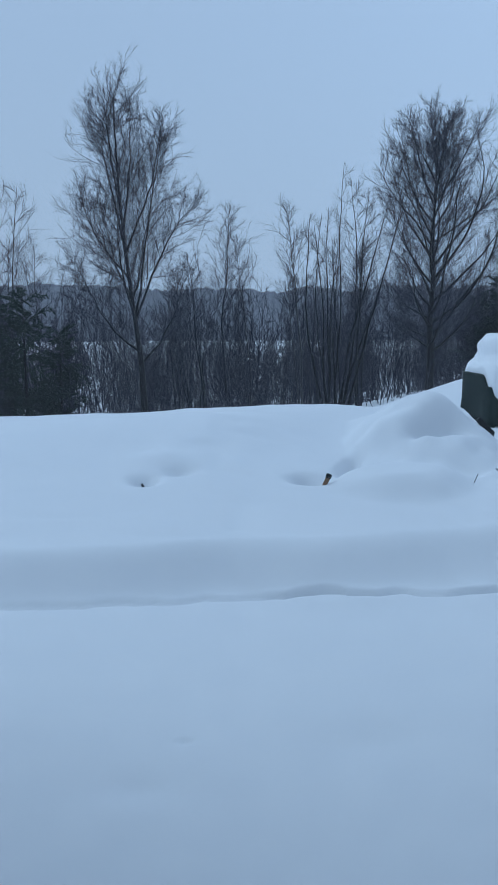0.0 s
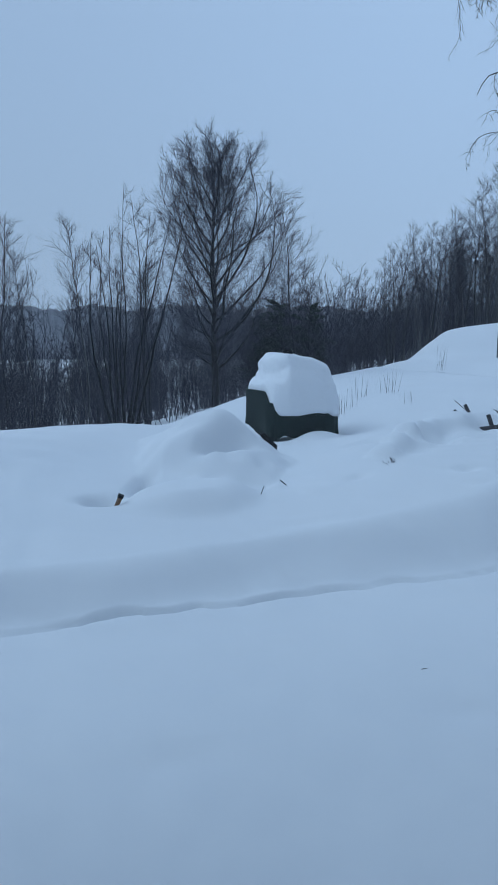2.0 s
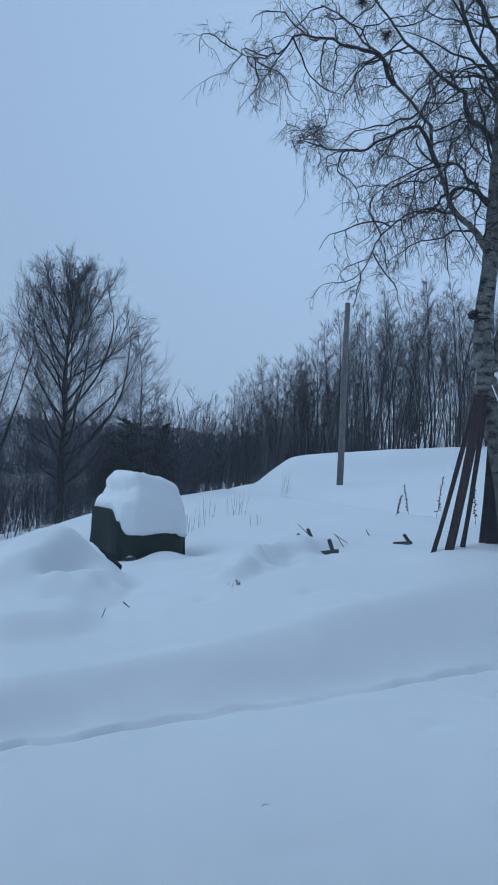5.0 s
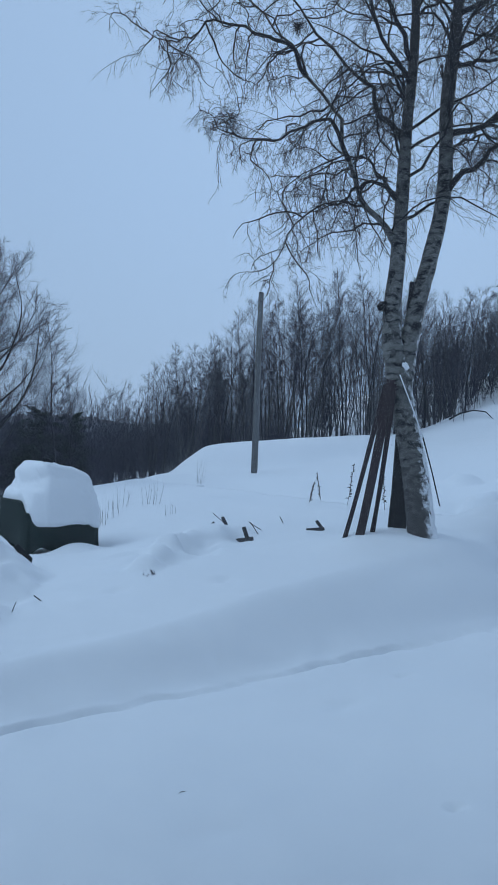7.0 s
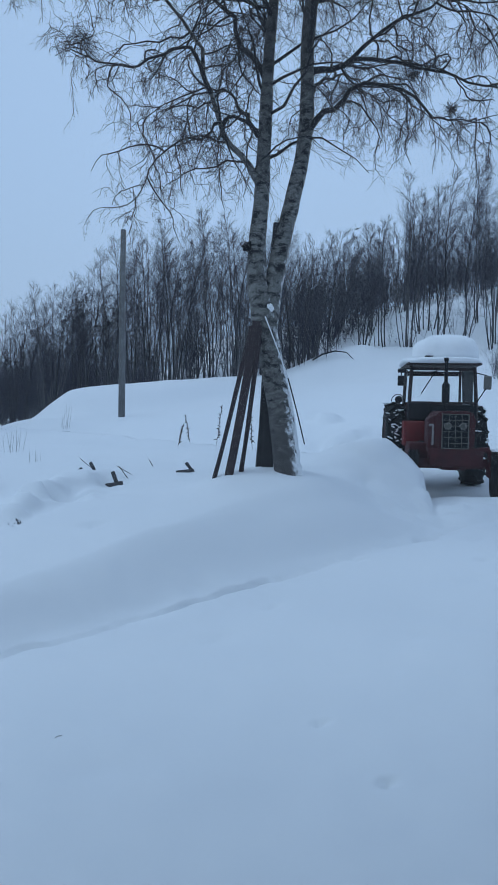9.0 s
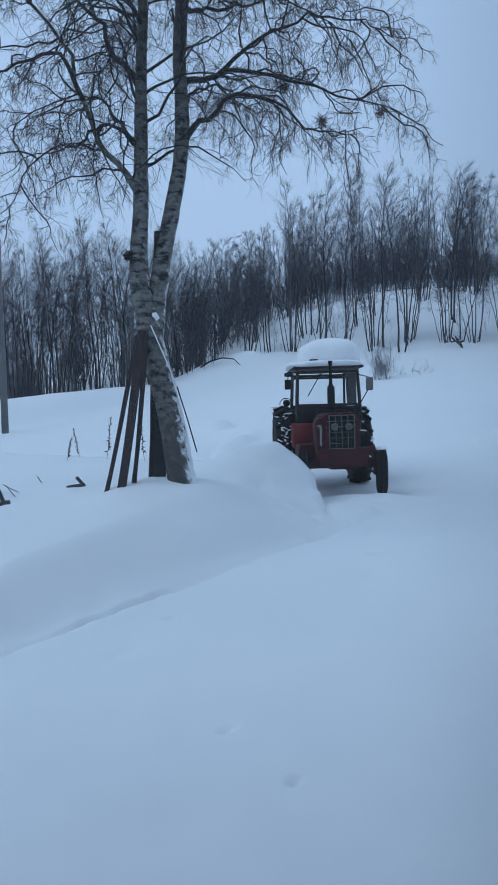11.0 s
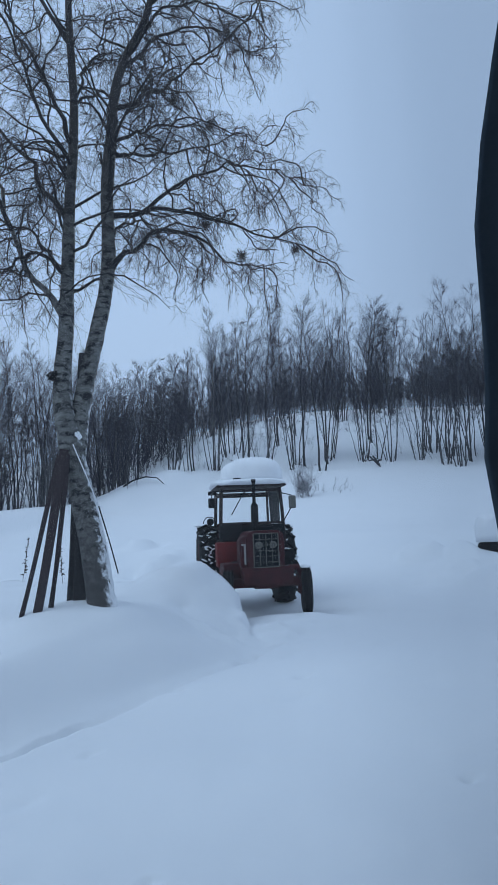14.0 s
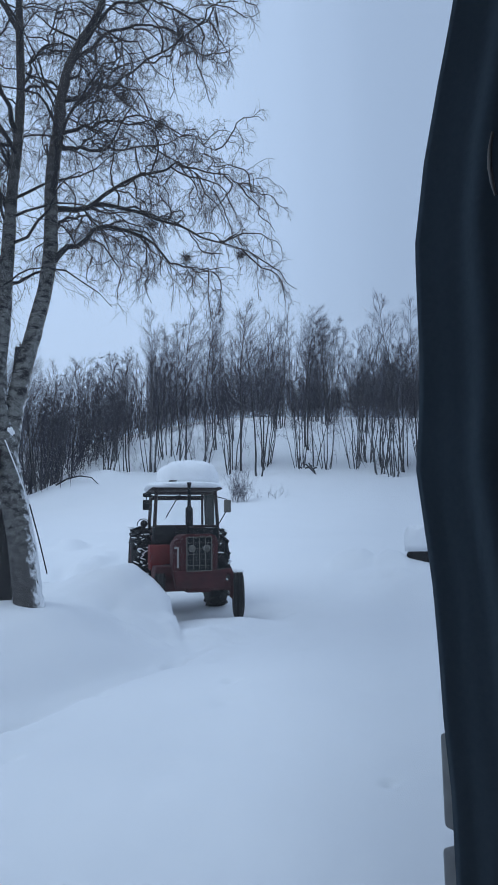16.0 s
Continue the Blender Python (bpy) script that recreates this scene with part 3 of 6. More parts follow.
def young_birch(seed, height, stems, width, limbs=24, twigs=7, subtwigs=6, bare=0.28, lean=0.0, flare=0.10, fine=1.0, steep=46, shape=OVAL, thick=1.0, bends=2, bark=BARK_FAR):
    """A slender bare birch: crooked stems, branches that leave at a slant and sweep upwards, then twigs and hair-fine twig ends.
    Built at the origin; returns its Empty."""
    rng = np.random.RandomState(seed)
    tree = thing("birch_tree", Matrix.Identity(4), "bare slender birch tree standing in deep snow", "tree", "birches of the wood")
    st = []
    for s in range(stems):
        h = height * (1 if s == 0 else 0.62 + 0.36 * rng.rand())
        a, tilt = rng.rand() * 6.28, (0.03 if s == 0 else flare * (0.5 + 1.0 * rng.rand()))
        foot = np.array([0.22 * math.cos(a), 0.22 * math.sin(a), 0.0]) * (0.2 if s == 0 else 1)
        q = np.linspace(0, 1, 13)[:, None]
        bend = np.cumsum(np.cumsum(rng.randn(13, 2) * 0.0028 * h, 0), 0) + np.cumsum(rng.randn(13, 2) * 0.0035 * h, 0)
        line = foot + q * np.array([0, 0, h + 0.4]) + np.array([0, 0, -0.4])
        out = tilt * h * (1.6 * q[:, 0] - 0.8 * q[:, 0] ** 2)
        line[:, 0] += out * math.cos(a) + lean * h * q[:, 0] ** 2.2
        line[:, 1] += out * math.sin(a)
        line[1:, :2] += bend[1:]
        st.append(line)
    st = np.stack(st)
    hs = st[:, -1, 2]
    r = (0.009 + 0.0042 * hs) * thick * (0.7 + 0.5 * rng.rand(len(hs)))
    blow = (lean * 0.9, 0, 0)
    one, l1 = sprout(rng, st, limbs, bare, 0.97, hs * width, steep, 0.05, -0.16, 0.12, 4, blow, 0.5, shape)
    two, l2 = sprout(rng, one, twigs, 0.10, 1.0, np.maximum(l1 * 0.58, 0.3), 36, 0.06, -0.08, 0.12, max(bends, 2), blow, 0.30)
    three, l3 = sprout(rng, two, subtwigs, 0.05, 1.0, np.maximum(l2 * 0.66, 0.26), 30, 0.05, -0.05, 0.12, 2, blow, 0.20)
    link_mesh("trunk", tubes([(st, r, 0.006, 6)], 0.85), bark, tree)
    limbs_, hairs = [(one, np.clip(l1 * 0.0070, 0.006, 0.014) * thick, 0.0036 * fine, 3)], [(three, 0.0031 * fine)]
    if bends <= 2:
        hairs.append((two, 0.0050 * fine))
    else:
        limbs_.append((two, 0.0050 * fine, 0.0026 * fine, 3))
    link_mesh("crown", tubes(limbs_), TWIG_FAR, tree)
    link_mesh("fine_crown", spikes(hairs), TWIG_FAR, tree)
    return tree


def standing(x, y, turn=0.0, size=1.0, tall=None):
    return Matrix.Translation((x, y, ground(x, y) - 0.05)) @ Matrix.Rotation(turn, 4, "Z") @ Matrix.Diagonal((size, size, tall or size, 1))


def put(proto, m):
    """A copy of a thing that is moved, turned and sized by m."""
    ob = copy_thing(proto, Matrix.Identity(4))
    ob.matrix_world = m
    return ob


def plumed_birch(seed, stem, leaders, width, label, thick=0.15):
    """A tall birch whose leaders rise as separate plumes; stem and leaders go through a few points each."""
    k = np.random.RandomState(seed)
    tree = thing("birch_tree", Matrix.Identity(4), label, "tree", "birches by the valley")
    stem = curve(stem, 22)
    arms = []
    for points in leaders:
        root = stem[np.argmin(np.linalg.norm(stem - np.array(points[0]), axis=1))]
        arm = curve([tuple(root)] + list(points[1:]), 16)
        wob = np.cumsum(k.randn(14, 3) * 0.022, 0)
        arm[2:] += wob - 0.5 * np.linspace(0, 1, 14)[:, None] * wob[-1]
        arms.append(arm)
    arms = np.stack(arms)
    upper = curve(stem[6:], 16)[None]
    one, l1 = sprout(k, np.concatenate([arms, upper]), 32, 0.14, 1.0, np.array([width] * len(arms) + [width * 1.25]), 46, 0.05, -0.20, 0.13, 6, None, 0.5)
    two, l2 = sprout(k, one, 8, 0.10, 1.0, l1 * 0.50, 38, 0.05, -0.06, 0.13, 3, None, 0.30)
    three, l3 = sprout(k, two, 7, 0.05, 1.0, np.maximum(l2 * 0.62, 0.2), 36, 0.04, -0.03, 0.12, 2, None, 0.20)
    link_mesh("trunk", tubes([(stem[None], thick, 0.008, 9)], 0.75), LIMB, tree)
    for arm in arms:
        link_mesh("limb", tubes([(arm[None], thick * 0.34, 0.006, 5)], 0.65), LIMB, tree)
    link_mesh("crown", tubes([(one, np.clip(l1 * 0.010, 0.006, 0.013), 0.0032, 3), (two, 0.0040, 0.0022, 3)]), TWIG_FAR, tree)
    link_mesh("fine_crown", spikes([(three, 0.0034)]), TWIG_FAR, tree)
    return tree


# the tall old birch by the valley
first_tree = plumed_birch(11, [(0.05, 0, -0.6), (0.0, 0, 1.4), (-0.16, 0, 3.2), (-0.5, 0, 6.1), (-0.68, 0, 8.9), (-0.72, 0, 10.6)],
                          [[(-0.2, 0, 3.4), (0.42, 0.2, 7.1), (0.90, 0.3, 9.7)], [(-0.15, 0, 3.6), (0.9, -0.2, 5.9), (1.75, -0.3, 7.2)], [(-0.1, 0, 2.6), (-1.2, 0.3, 3.6), (-2.05, 0.4, 5.3)],
                           [(-0.4, 0, 4.6), (-1.3, -0.3, 6.0), (-1.8, -0.4, 7.3)], [(-0.5, 0, 6.0), (-0.95, 0.2, 8.2), (-1.05, 0.2, 9.7)], [(-0.5, 0, 6.4), (-0.25, 0.3, 8.5), (-0.22, 0.35, 10.2)],
                           [(-0.45, 0, 5.4), (0.35, -0.3, 7.6), (0.75, -0.4, 9.2)], [(-0.55, 0, 7.2), (-0.9, -0.4, 8.8), (-0.85, -0.4, 10.1)], [(-0.3, 0, 4.3), (0.1, 0.7, 5.6), (0.5, 1.0, 8.1)],
                           [(-0.3, 0, 4.0), (-1.0, 1.0, 5.8), (-1.3, 1.3, 7.4)], [(0.0, 0, 2.2), (0.9, 0.3, 3.4), (1.4, 0.4, 4.9)], [(-0.2, 0, 3.8), (-0.6, -1.0, 5.5), (-0.5, -1.2, 7.6)]],
                          1.5, "tall bare birch with a pointed crown beyond the snow ridge")
first_tree.matrix_world = standing(*place(-8.5, 24.0)[:2], radians(8.5))


# the broad round-crowned birch behind the covered thing
def spreading_birch(seed, fork, wide, top, count, label):
    """A broad birch: one straight trunk to the top, limbs that rise in arcs until they meet a rounded crown, and fine upright twigs."""
    k = np.random.RandomState(seed)
    tree = thing("birch_tree", Matrix.Identity(4), label, "tree", "birches by the valley")
    stem = curve([(0, 0, -0.4), (0.04, 0.02, fork * 0.5), (-0.02, 0, fork), (0.03, 0.02, fork * 1.5), (-0.02, 0, fork * 2.0), (0.05, 0.02, top - 0.5)], 22)
    mid = fork + (top - fork) * 0.44
    arms = []
    for i in range(count):
        f = (i + 0.5) / count
        z = fork * 0.62 + (top * 0.80 - fork * 0.62) * f ** 1.15
        az = i * 2.4 + k.rand() * 0.5
        off = radians(68 - 38 * f + 8 * k.randn())
        p = np.array([np.interp(z, stem[:, 2], stem[:, 0]), np.interp(z, stem[:, 2], stem[:, 1]), z])
        d = np.array([math.sin(off) * math.cos(az), math.sin(off) * math.sin(az), math.cos(off)])
        # the outline has shallow bays between its lobes
        lobe = 1 + 0.10 * math.sin(az * 3 + 1.0) + 0.06 * k.randn() + 0.10 * math.cos(az)
        line = [p]
        for step in range(60):
            d = unit(d + np.array([0, 0, 0.035]) + 0.055 * k.randn(3))
            p = p + d * 0.12
            line.append(p)
            tall = (top - mid) if p[2] > mid else (mid - fork * 0.25)
            if (math.hypot(p[0], p[1]) / (wide * lobe)) ** 2 + ((p[2] - mid) / tall) ** 2 > 0.80 and step > 4:
                break
        line = np.array(line)
        arms.append(curve(line, 14) if len(line) > 3 else np.linspace(line[0], line[-1], 14))
    arms = np.stack(arms)
    reach = np.linalg.norm(arms[:, -1] - arms[:, 0], axis=1)
    one, l1 = sprout(k, arms, 20, 0.12, 1.0, np.clip(reach * 0.42, 0.5, 1.1), 40, 0.06, -0.14, 0.15, 6, None, 0.45)
    two, l2 = sprout(k, one, 8, 0.10, 1.0, l1 * 0.50, 34, 0.10, -0.06, 0.12, 3, None, 0.30)
    three, l3 = sprout(k, two, 6, 0.05, 1.0, np.maximum(l2 * 0.64, 0.18), 32, 0.08, 0.0, 0.12, 2, None, 0.20)
    link_mesh("trunk", tubes([(stem[None], 0.150, 0.012, 9)], 0.85), LIMB, tree)
    for arm, size in zip(arms, reach):
        link_mesh("limb", tubes([(arm[None], 0.016 + 0.009 * size, 0.005, 5)], 0.75), LIMB, tree)
    link_mesh("crown", tubes([(one, 0.0080, 0.0030, 3), (two, 0.0032, 0.0017, 3)]), TWIG_FAR, tree)
    link_mesh("fine_crown", spikes([(three, 0.0019)]), TWIG_FAR, tree)
    return tree


round_tree = spreading_birch(24, 2.6, 2.15, 8.75, 42, "broad bare birch with a rounded crown of fine twigs")
round_tree.matrix_world = standing(*place(14.2, 22.0)[:2], radians(-14.2))
clump = young_birch(35, 7.9, 14, 0.13, 15, 6, 4, 0.22, 0.0, 0.19, 0.72, 36, thick=1.2, bends=3, bark=LIMB)
clump.matrix_world = standing(*place(7.1, 24.0)[:2], 0.3)
tagged(clump, "clump of slim bare stems with upright branches", "tree", "birches by the valley")
PROTO = [young_birch(41, 8.0, 1, 0.19, 42, 7, 5, 0.42, 0.05, thick=1.35, bark=BARK_DARK), young_birch(43, 8.0, 3, 0.16, 22, 6, 5, 0.44, 0.04, 0.10, thick=1.2, bark=BARK_DARK), young_birch(47, 8.0, 5, 0.14, 14, 6, 5, 0.46, 0.03, 0.13, thick=1.1),
         young_birch(53, 8.0, 1, 0.23, 44, 7, 5, 0.36, 0.10, thick=1.4, bark=BARK_DARK), young_birch(59, 8.0, 2, 0.18, 27, 7, 5, 0.44, 0.07, 0.09, thick=1.25, bark=BARK_DARK), young_birch(61, 8.0, 7, 0.12, 11, 6, 4, 0.46, 0.03, 0.15),
         young_birch(67, 8.0, 2, 0.16, 28, 7, 5, 0.46, 0.06, 0.06, 1.0, 40, thick=1.2),
         young_birch(71, 8.0, 3, 0.18, 14, 5, 4, 0.18, 0.04, 0.12, 2.8), young_birch(73, 8.0, 2, 0.20, 20, 5, 4, 0.16, 0.06, 0.1, 2.8),
         young_birch(79, 8.0, 4, 0.16, 11, 5, 4, 0.16, 0.05, 0.14, 2.8)]
SPOTS = [(-18.6, 26.0, 8.9, 1), (-16.4, 29, 7.0, 4), (-1.7, 28, 8.2, 0), (0.3, 28.5, 7.4, 6), (4.4, 25.0, 7.5, 6), (9.0, 24.5, 7.6, 1), (20.8, 25.0, 6.3, 0),
         (-5.2, 30, 6.3, 1), (22.6, 30, 5.4, 6), (28.7, 58, 10.0, 3), (26.2, 60, 8.6, 1), (24.6, 55, 7.6, 0), (31.0, 60, 9.0, 6)]
first_use = set()


def birch_at(kind, x, y, h, turn):
    m = standing(x, y, turn, 0.5 * (h / 8.0) + 0.5, h / 8.0)
    if kind in first_use:
        return put(PROTO[kind], m)
    first_use.add(kind)
    PROTO[kind].matrix_world = m
    return PROTO[kind]


rng = np.random.RandomState(77)
for a, r, h, kind in SPOTS:
    x, y, _ = place(a, r)
    birch_at(kind, x, y, h, -radians(a) + (rng.rand() - 0.5) * 2.2)

# the wood: tree tops follow the skyline of the hill
SKY_A = [-26, -20, -5, 10, 22, 26, 29.3, 32.6, 35.7, 37.6, 42.3, 48, 54.4, 57.2, 59.6, 63, 67.4, 71, 75.6, 80, 92]
SKY_E = [7.4, 7.4, 6.8, 6.8, 6.4, 6.7, 8.2, 9.6, 11.6, 13.4, 14.9, 14.5, 15.3, 16.8, 18.1, 19.3, 17.9, 18.9, 18.4, 18.4, 17.0]


def wood(count, a0, a1, r0, r1, tall, seed, low=0.72, kinds=(0, 7), peak=0.95):
    g = np.random.RandomState(seed)
    a, r = a0, r0
    for i in range(count):
        # about half of the trees stand close beside their neighbour
        if i and g.rand() < 0.42:
            a, r = min(a + g.randn() * 0.45, a1), r + g.randn() * 1.0
        else:
            a, r = a0 + (a1 - a0) * (i + g.rand()) / count, r0 + (r1 - r0) * g.rand() ** 1.2
        if 46 < a < 56:
            r = max(r, float(np.interp(a, (46, 50, 53, 56), (40, 42.5, 46, 44))))
        x, y, z = place(a, r)
        top = EYE + r * math.tan(radians(float(np.interp(a, SKY_A, SKY_E))))
        h = min(tall, (top - z)) * peak * (low + (1.0 - low) * g.rand())
        birch_at(int(g.randint(*kinds)), x, y, max(h, 2.2), -radians(a) + (g.rand() - 0.5) * 1.6)


wood(48, 29, 51, 37, 48, 12.5, 1, 0.76, (0, 7), 1.09)
wood(58, 51, 92, 41, 56, 12.5, 2, 0.66, (0, 7), 1.06)
wood(26, 55, 90, 40.5, 46, 9.5, 22, 0.5, (1, 6), 0.95)
wood(28, 29, 52, 44, 60, 11.5, 14, 0.6, (7, 10), 0.9)
wood(50, 50, 93, 54, 74, 11.0, 3, 0.5, (7, 10), 0.90)
wood(40, 20, 38, 52, 95, 12.0, 4, 0.6, (7, 10), 0.9)
wood(18, -26, 24, 27, 44, 8.5, 5, 0.5)
wood(54, -26, 27, 36, 75, 13.0, 6, 0.5, (7, 10), 0.98)


def thicket(name, count, a0, a1, r0, r1, h0, h1, seed, label, fat=1.0, shoots=8, tips=4, spread=1.0, gaps=0.0, along=None):
    """Countless thin shoots rising out of the snow."""
    g = np.random.RandomState(seed)
    a, r = np.radians(a0 + (a1 - a0) * g.rand(count)), r0 + (r1 - r0) * g.rand(count)
    if along is not None:
        # the near rim of the stand follows a line over the hill
        r = np.interp(np.degrees(a), *along) + (r - r0)
    x, y = r * np.sin(a), r * np.cos(a)
    if gaps:
        kept = ripple(x, y, 5.5) + 0.6 * ripple(x, y, 2.1) > gaps - 0.9
        a, r, x, y = a[kept], r[kept], x[kept], y[kept]
        count = len(a)
    z = heights(x, y) - 0.1
    h = h0 + (h1 - h0) * g.rand(count) ** 1.5
    # nothing overtops the skyline of the wood
    h = np.minimum(h, np.maximum(0.85 * (EYE + r * np.tan(np.radians(np.interp(np.degrees(a), SKY_A, SKY_E))) - z), 0.5))
    q = np.linspace(0, 1, 4)[None, :, None]
    tip = np.stack([g.randn(count) * 0.09 * spread * h, g.randn(count) * 0.09 * spread * h, h], -1)
    line = np.stack([x, y, z], -1)[:, None] + tip[:, None] * q
    line = line + np.cumsum(g.randn(count, 4, 3) * 0.035 * spread * h[:, None, None] * (q > 0), 1)
    one, l1 = sprout(g, line, shoots, 0.15, 1.0, h * (0.24 + 0.08 * spread), 32 * spread, 0.25 / spread, -0.08, 0.10, 2)
    two, l2 = sprout(g, one, tips, 0.15, 1.0, l1 * 0.75, 30 * spread, 0.2 / spread, 0.0, 0.1, 2)
    a_ = tubes([(line, 0.005 + 0.0024 * h, 0.004, 3)])
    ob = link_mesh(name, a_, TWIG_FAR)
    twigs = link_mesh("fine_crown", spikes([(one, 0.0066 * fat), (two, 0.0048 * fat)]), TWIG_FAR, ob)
    return tagged(ob, label, "bushes", kind="stuff")


RIM = ([36, 46, 50, 51, 54, 57, 60, 64, 68, 93], [40, 41, 42, 43, 48.5, 51.5, 55, 58.5, 60, 60])
thicket("undergrowth", 560, -26, 24, 23, 40, 1.4, 5.0, 8, "dense bare brushwood at the edge of the valley", 1.2, 9, 4, 1.7, 0.2)
thicket("undergrowth", 520, -26, 28, 46, 125, 1.0, 3.5, 89, "bare brush over the valley floor", 3.4, 7, 3, 1.2, 0.25)
thicket("undergrowth", 420, -26, 24, 20, 46, 0.6, 1.6, 88, "low bare brush half sunk in snow", 1.1, 8, 4, 1.8, 0.6)
thicket("saplings", 900, -26, 25, 26, 62, 2.6, 7.4, 18, "close stand of bare saplings in the valley", 1.7, 8, 4, 1.25, 0.25)
thicket("saplings", 900, -26, 30, 60, 115, 4.0, 9.0, 19, "bare saplings along the valley floor", 3.4, 8, 4, 1.0, 0.2)
thicket("undergrowth", 420, 19, 34, 42, 80, 2.0, 6.0, 12, "dense dark brushwood in the hollow", 3.6)
thicket("undergrowth", 260, 36, 92, 41, 58, 0.5, 2.4, 9, "bare undergrowth between the birches on the hill", 1.1, 7, 3, 1.8, 0.6)
thicket("saplings", 480, 30, 53, 40, 62, 2.5, 6.0, 28, "close stand of bare saplings behind the mound", 1.5)
thicket("saplings", 760, 50, 93, 56, 70, 2.5, 6.5, 38, "close stand of bare saplings on the hill", 2.2, 8, 4, 1.0, 0.0, RIM)
thicket("undergrowth", 900, 46, 93, 50, 57, 1.6, 4.2, 39, "dense dark brushwood between the trunks on the hill", 2.8, 8, 4, 1.4, 0.0, RIM)


def spruce(seed, h, w):
    """A small dark spruce: whorls of drooping boughs, thick with short needled sprays."""
    g = np.random.RandomState(seed)
    tree = thing("spruce_tree", Matrix.Identity(4), "small dark spruce among the birches", "tree", "spruces")
    stem = curve([(0, 0, -0.3), (0.02, 0, h * 0.5), (0, 0.02, h)], 8)[None]
    bough, l1 = sprout(g, stem, 64, 0.06, 0.98, w, 66, 0.0, 0.16, 0.10, 5)
    spray, l2 = sprout(g, bough, 13, 0.10, 1.0, l1 * 0.32, 42, -0.1, 0.15, 0.10, 3)
    fine, l3 = sprout(g, spray, 4, 0.1, 1.0, l2 * 0.5, 45, -0.1, 0.1, 0.1, 2)
    link_mesh("trunk", tubes([(stem, 0.014 * h, 0.01, 7)]), LIMB, tree)
    link_mesh("crown", tubes([(bough, 0.02, 0.008, 3), (spray, 0.030, 0.008, 3), (fine, 0.026, 0.008, 3)]), NEEDLE, tree)
    return tree


sp = spruce(3, 4.3, 1.35)
sp.matrix_world = standing(*place(-17.5, 23.0)[:2])
for a, r, s in ((-14.8, 25, 0.8), (-19.5, 25, 0.95), (19.6, 26.0, 0.86), (18.2, 27.5, 0.80), (21.8, 28, 0.8)):
    x, y, _ = place(a, r)
    put(sp, standing(x, y, a, s))

# ---- the big birch by the road ----
BIRCH_A = 49.4
birch_base = place(BIRCH_A, 9.5) - Vector((0, 0, 0.09))
birch = thing("birch_tree", Matrix.Translation(birch_base) @ Matrix.Rotation(radians(-BIRCH_A), 4, "Z"),
              "large old birch with two stems and drooping twigs beside the road", "tree")
g = np.random.RandomState(4)
# x across, y away from the road, z up
left_stem = curve([(0.09, 0, -0.35), (0.03, 0, 0.35), (-0.13, 0, 1.3), (-0.31, 0.0, 2.2), (-0.395, -0.02, 2.88), (-0.35, -0.03, 3.65), (-0.32, 0, 4.6), (-0.28, 0.02, 5.67),
                   (-0.22, 0.0, 6.94), (-0.28, -0.05, 8.7), (-0.2, 0, 10.6), (-0.3, 0.1, 12.6)], 46)
right_stem = curve([(-0.26, 0.04, 1.85), (-0.11, 0.06, 2.92), (0.07, 0.08, 3.74), (0.22, 0.1, 4.71), (0.22, 0.1, 5.71), (0.30, 0.08, 6.56), (0.35, 0.05, 7.18),
                    (0.55, 0.1, 7.91), (0.90, 0.2, 8.88), (1.1, 0.2, 10.4), (1.5, 0.3, 12.0)], 40)
BOUGHS = []


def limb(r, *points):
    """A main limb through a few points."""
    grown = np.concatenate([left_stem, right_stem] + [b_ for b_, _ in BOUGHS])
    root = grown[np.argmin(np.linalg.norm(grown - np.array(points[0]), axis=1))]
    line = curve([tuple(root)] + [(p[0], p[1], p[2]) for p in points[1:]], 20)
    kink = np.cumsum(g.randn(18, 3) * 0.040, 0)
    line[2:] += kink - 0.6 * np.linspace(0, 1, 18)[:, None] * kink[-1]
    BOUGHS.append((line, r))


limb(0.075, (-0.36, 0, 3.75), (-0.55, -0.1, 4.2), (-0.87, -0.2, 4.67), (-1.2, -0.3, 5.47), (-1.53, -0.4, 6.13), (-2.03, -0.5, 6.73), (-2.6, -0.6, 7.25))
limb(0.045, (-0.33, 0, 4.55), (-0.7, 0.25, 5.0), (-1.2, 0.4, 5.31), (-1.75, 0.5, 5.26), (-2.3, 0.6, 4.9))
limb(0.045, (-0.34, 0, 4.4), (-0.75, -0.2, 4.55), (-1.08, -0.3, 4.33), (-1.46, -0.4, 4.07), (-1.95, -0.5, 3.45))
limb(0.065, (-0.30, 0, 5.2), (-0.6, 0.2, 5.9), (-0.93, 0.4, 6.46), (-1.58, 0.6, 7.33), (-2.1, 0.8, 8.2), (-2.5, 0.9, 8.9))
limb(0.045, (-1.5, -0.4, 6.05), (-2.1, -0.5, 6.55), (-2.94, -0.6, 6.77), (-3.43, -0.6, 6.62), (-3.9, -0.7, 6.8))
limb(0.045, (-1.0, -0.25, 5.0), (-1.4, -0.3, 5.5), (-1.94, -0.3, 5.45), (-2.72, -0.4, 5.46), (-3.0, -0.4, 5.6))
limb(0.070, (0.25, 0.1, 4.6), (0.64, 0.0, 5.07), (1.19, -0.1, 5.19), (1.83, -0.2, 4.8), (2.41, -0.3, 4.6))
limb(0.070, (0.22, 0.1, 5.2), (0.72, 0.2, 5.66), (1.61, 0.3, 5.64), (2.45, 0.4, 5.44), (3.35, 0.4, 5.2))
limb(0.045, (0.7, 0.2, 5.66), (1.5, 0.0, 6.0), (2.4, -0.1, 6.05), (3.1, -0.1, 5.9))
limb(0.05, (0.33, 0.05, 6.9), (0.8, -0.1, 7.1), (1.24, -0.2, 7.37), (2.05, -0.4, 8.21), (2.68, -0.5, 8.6))
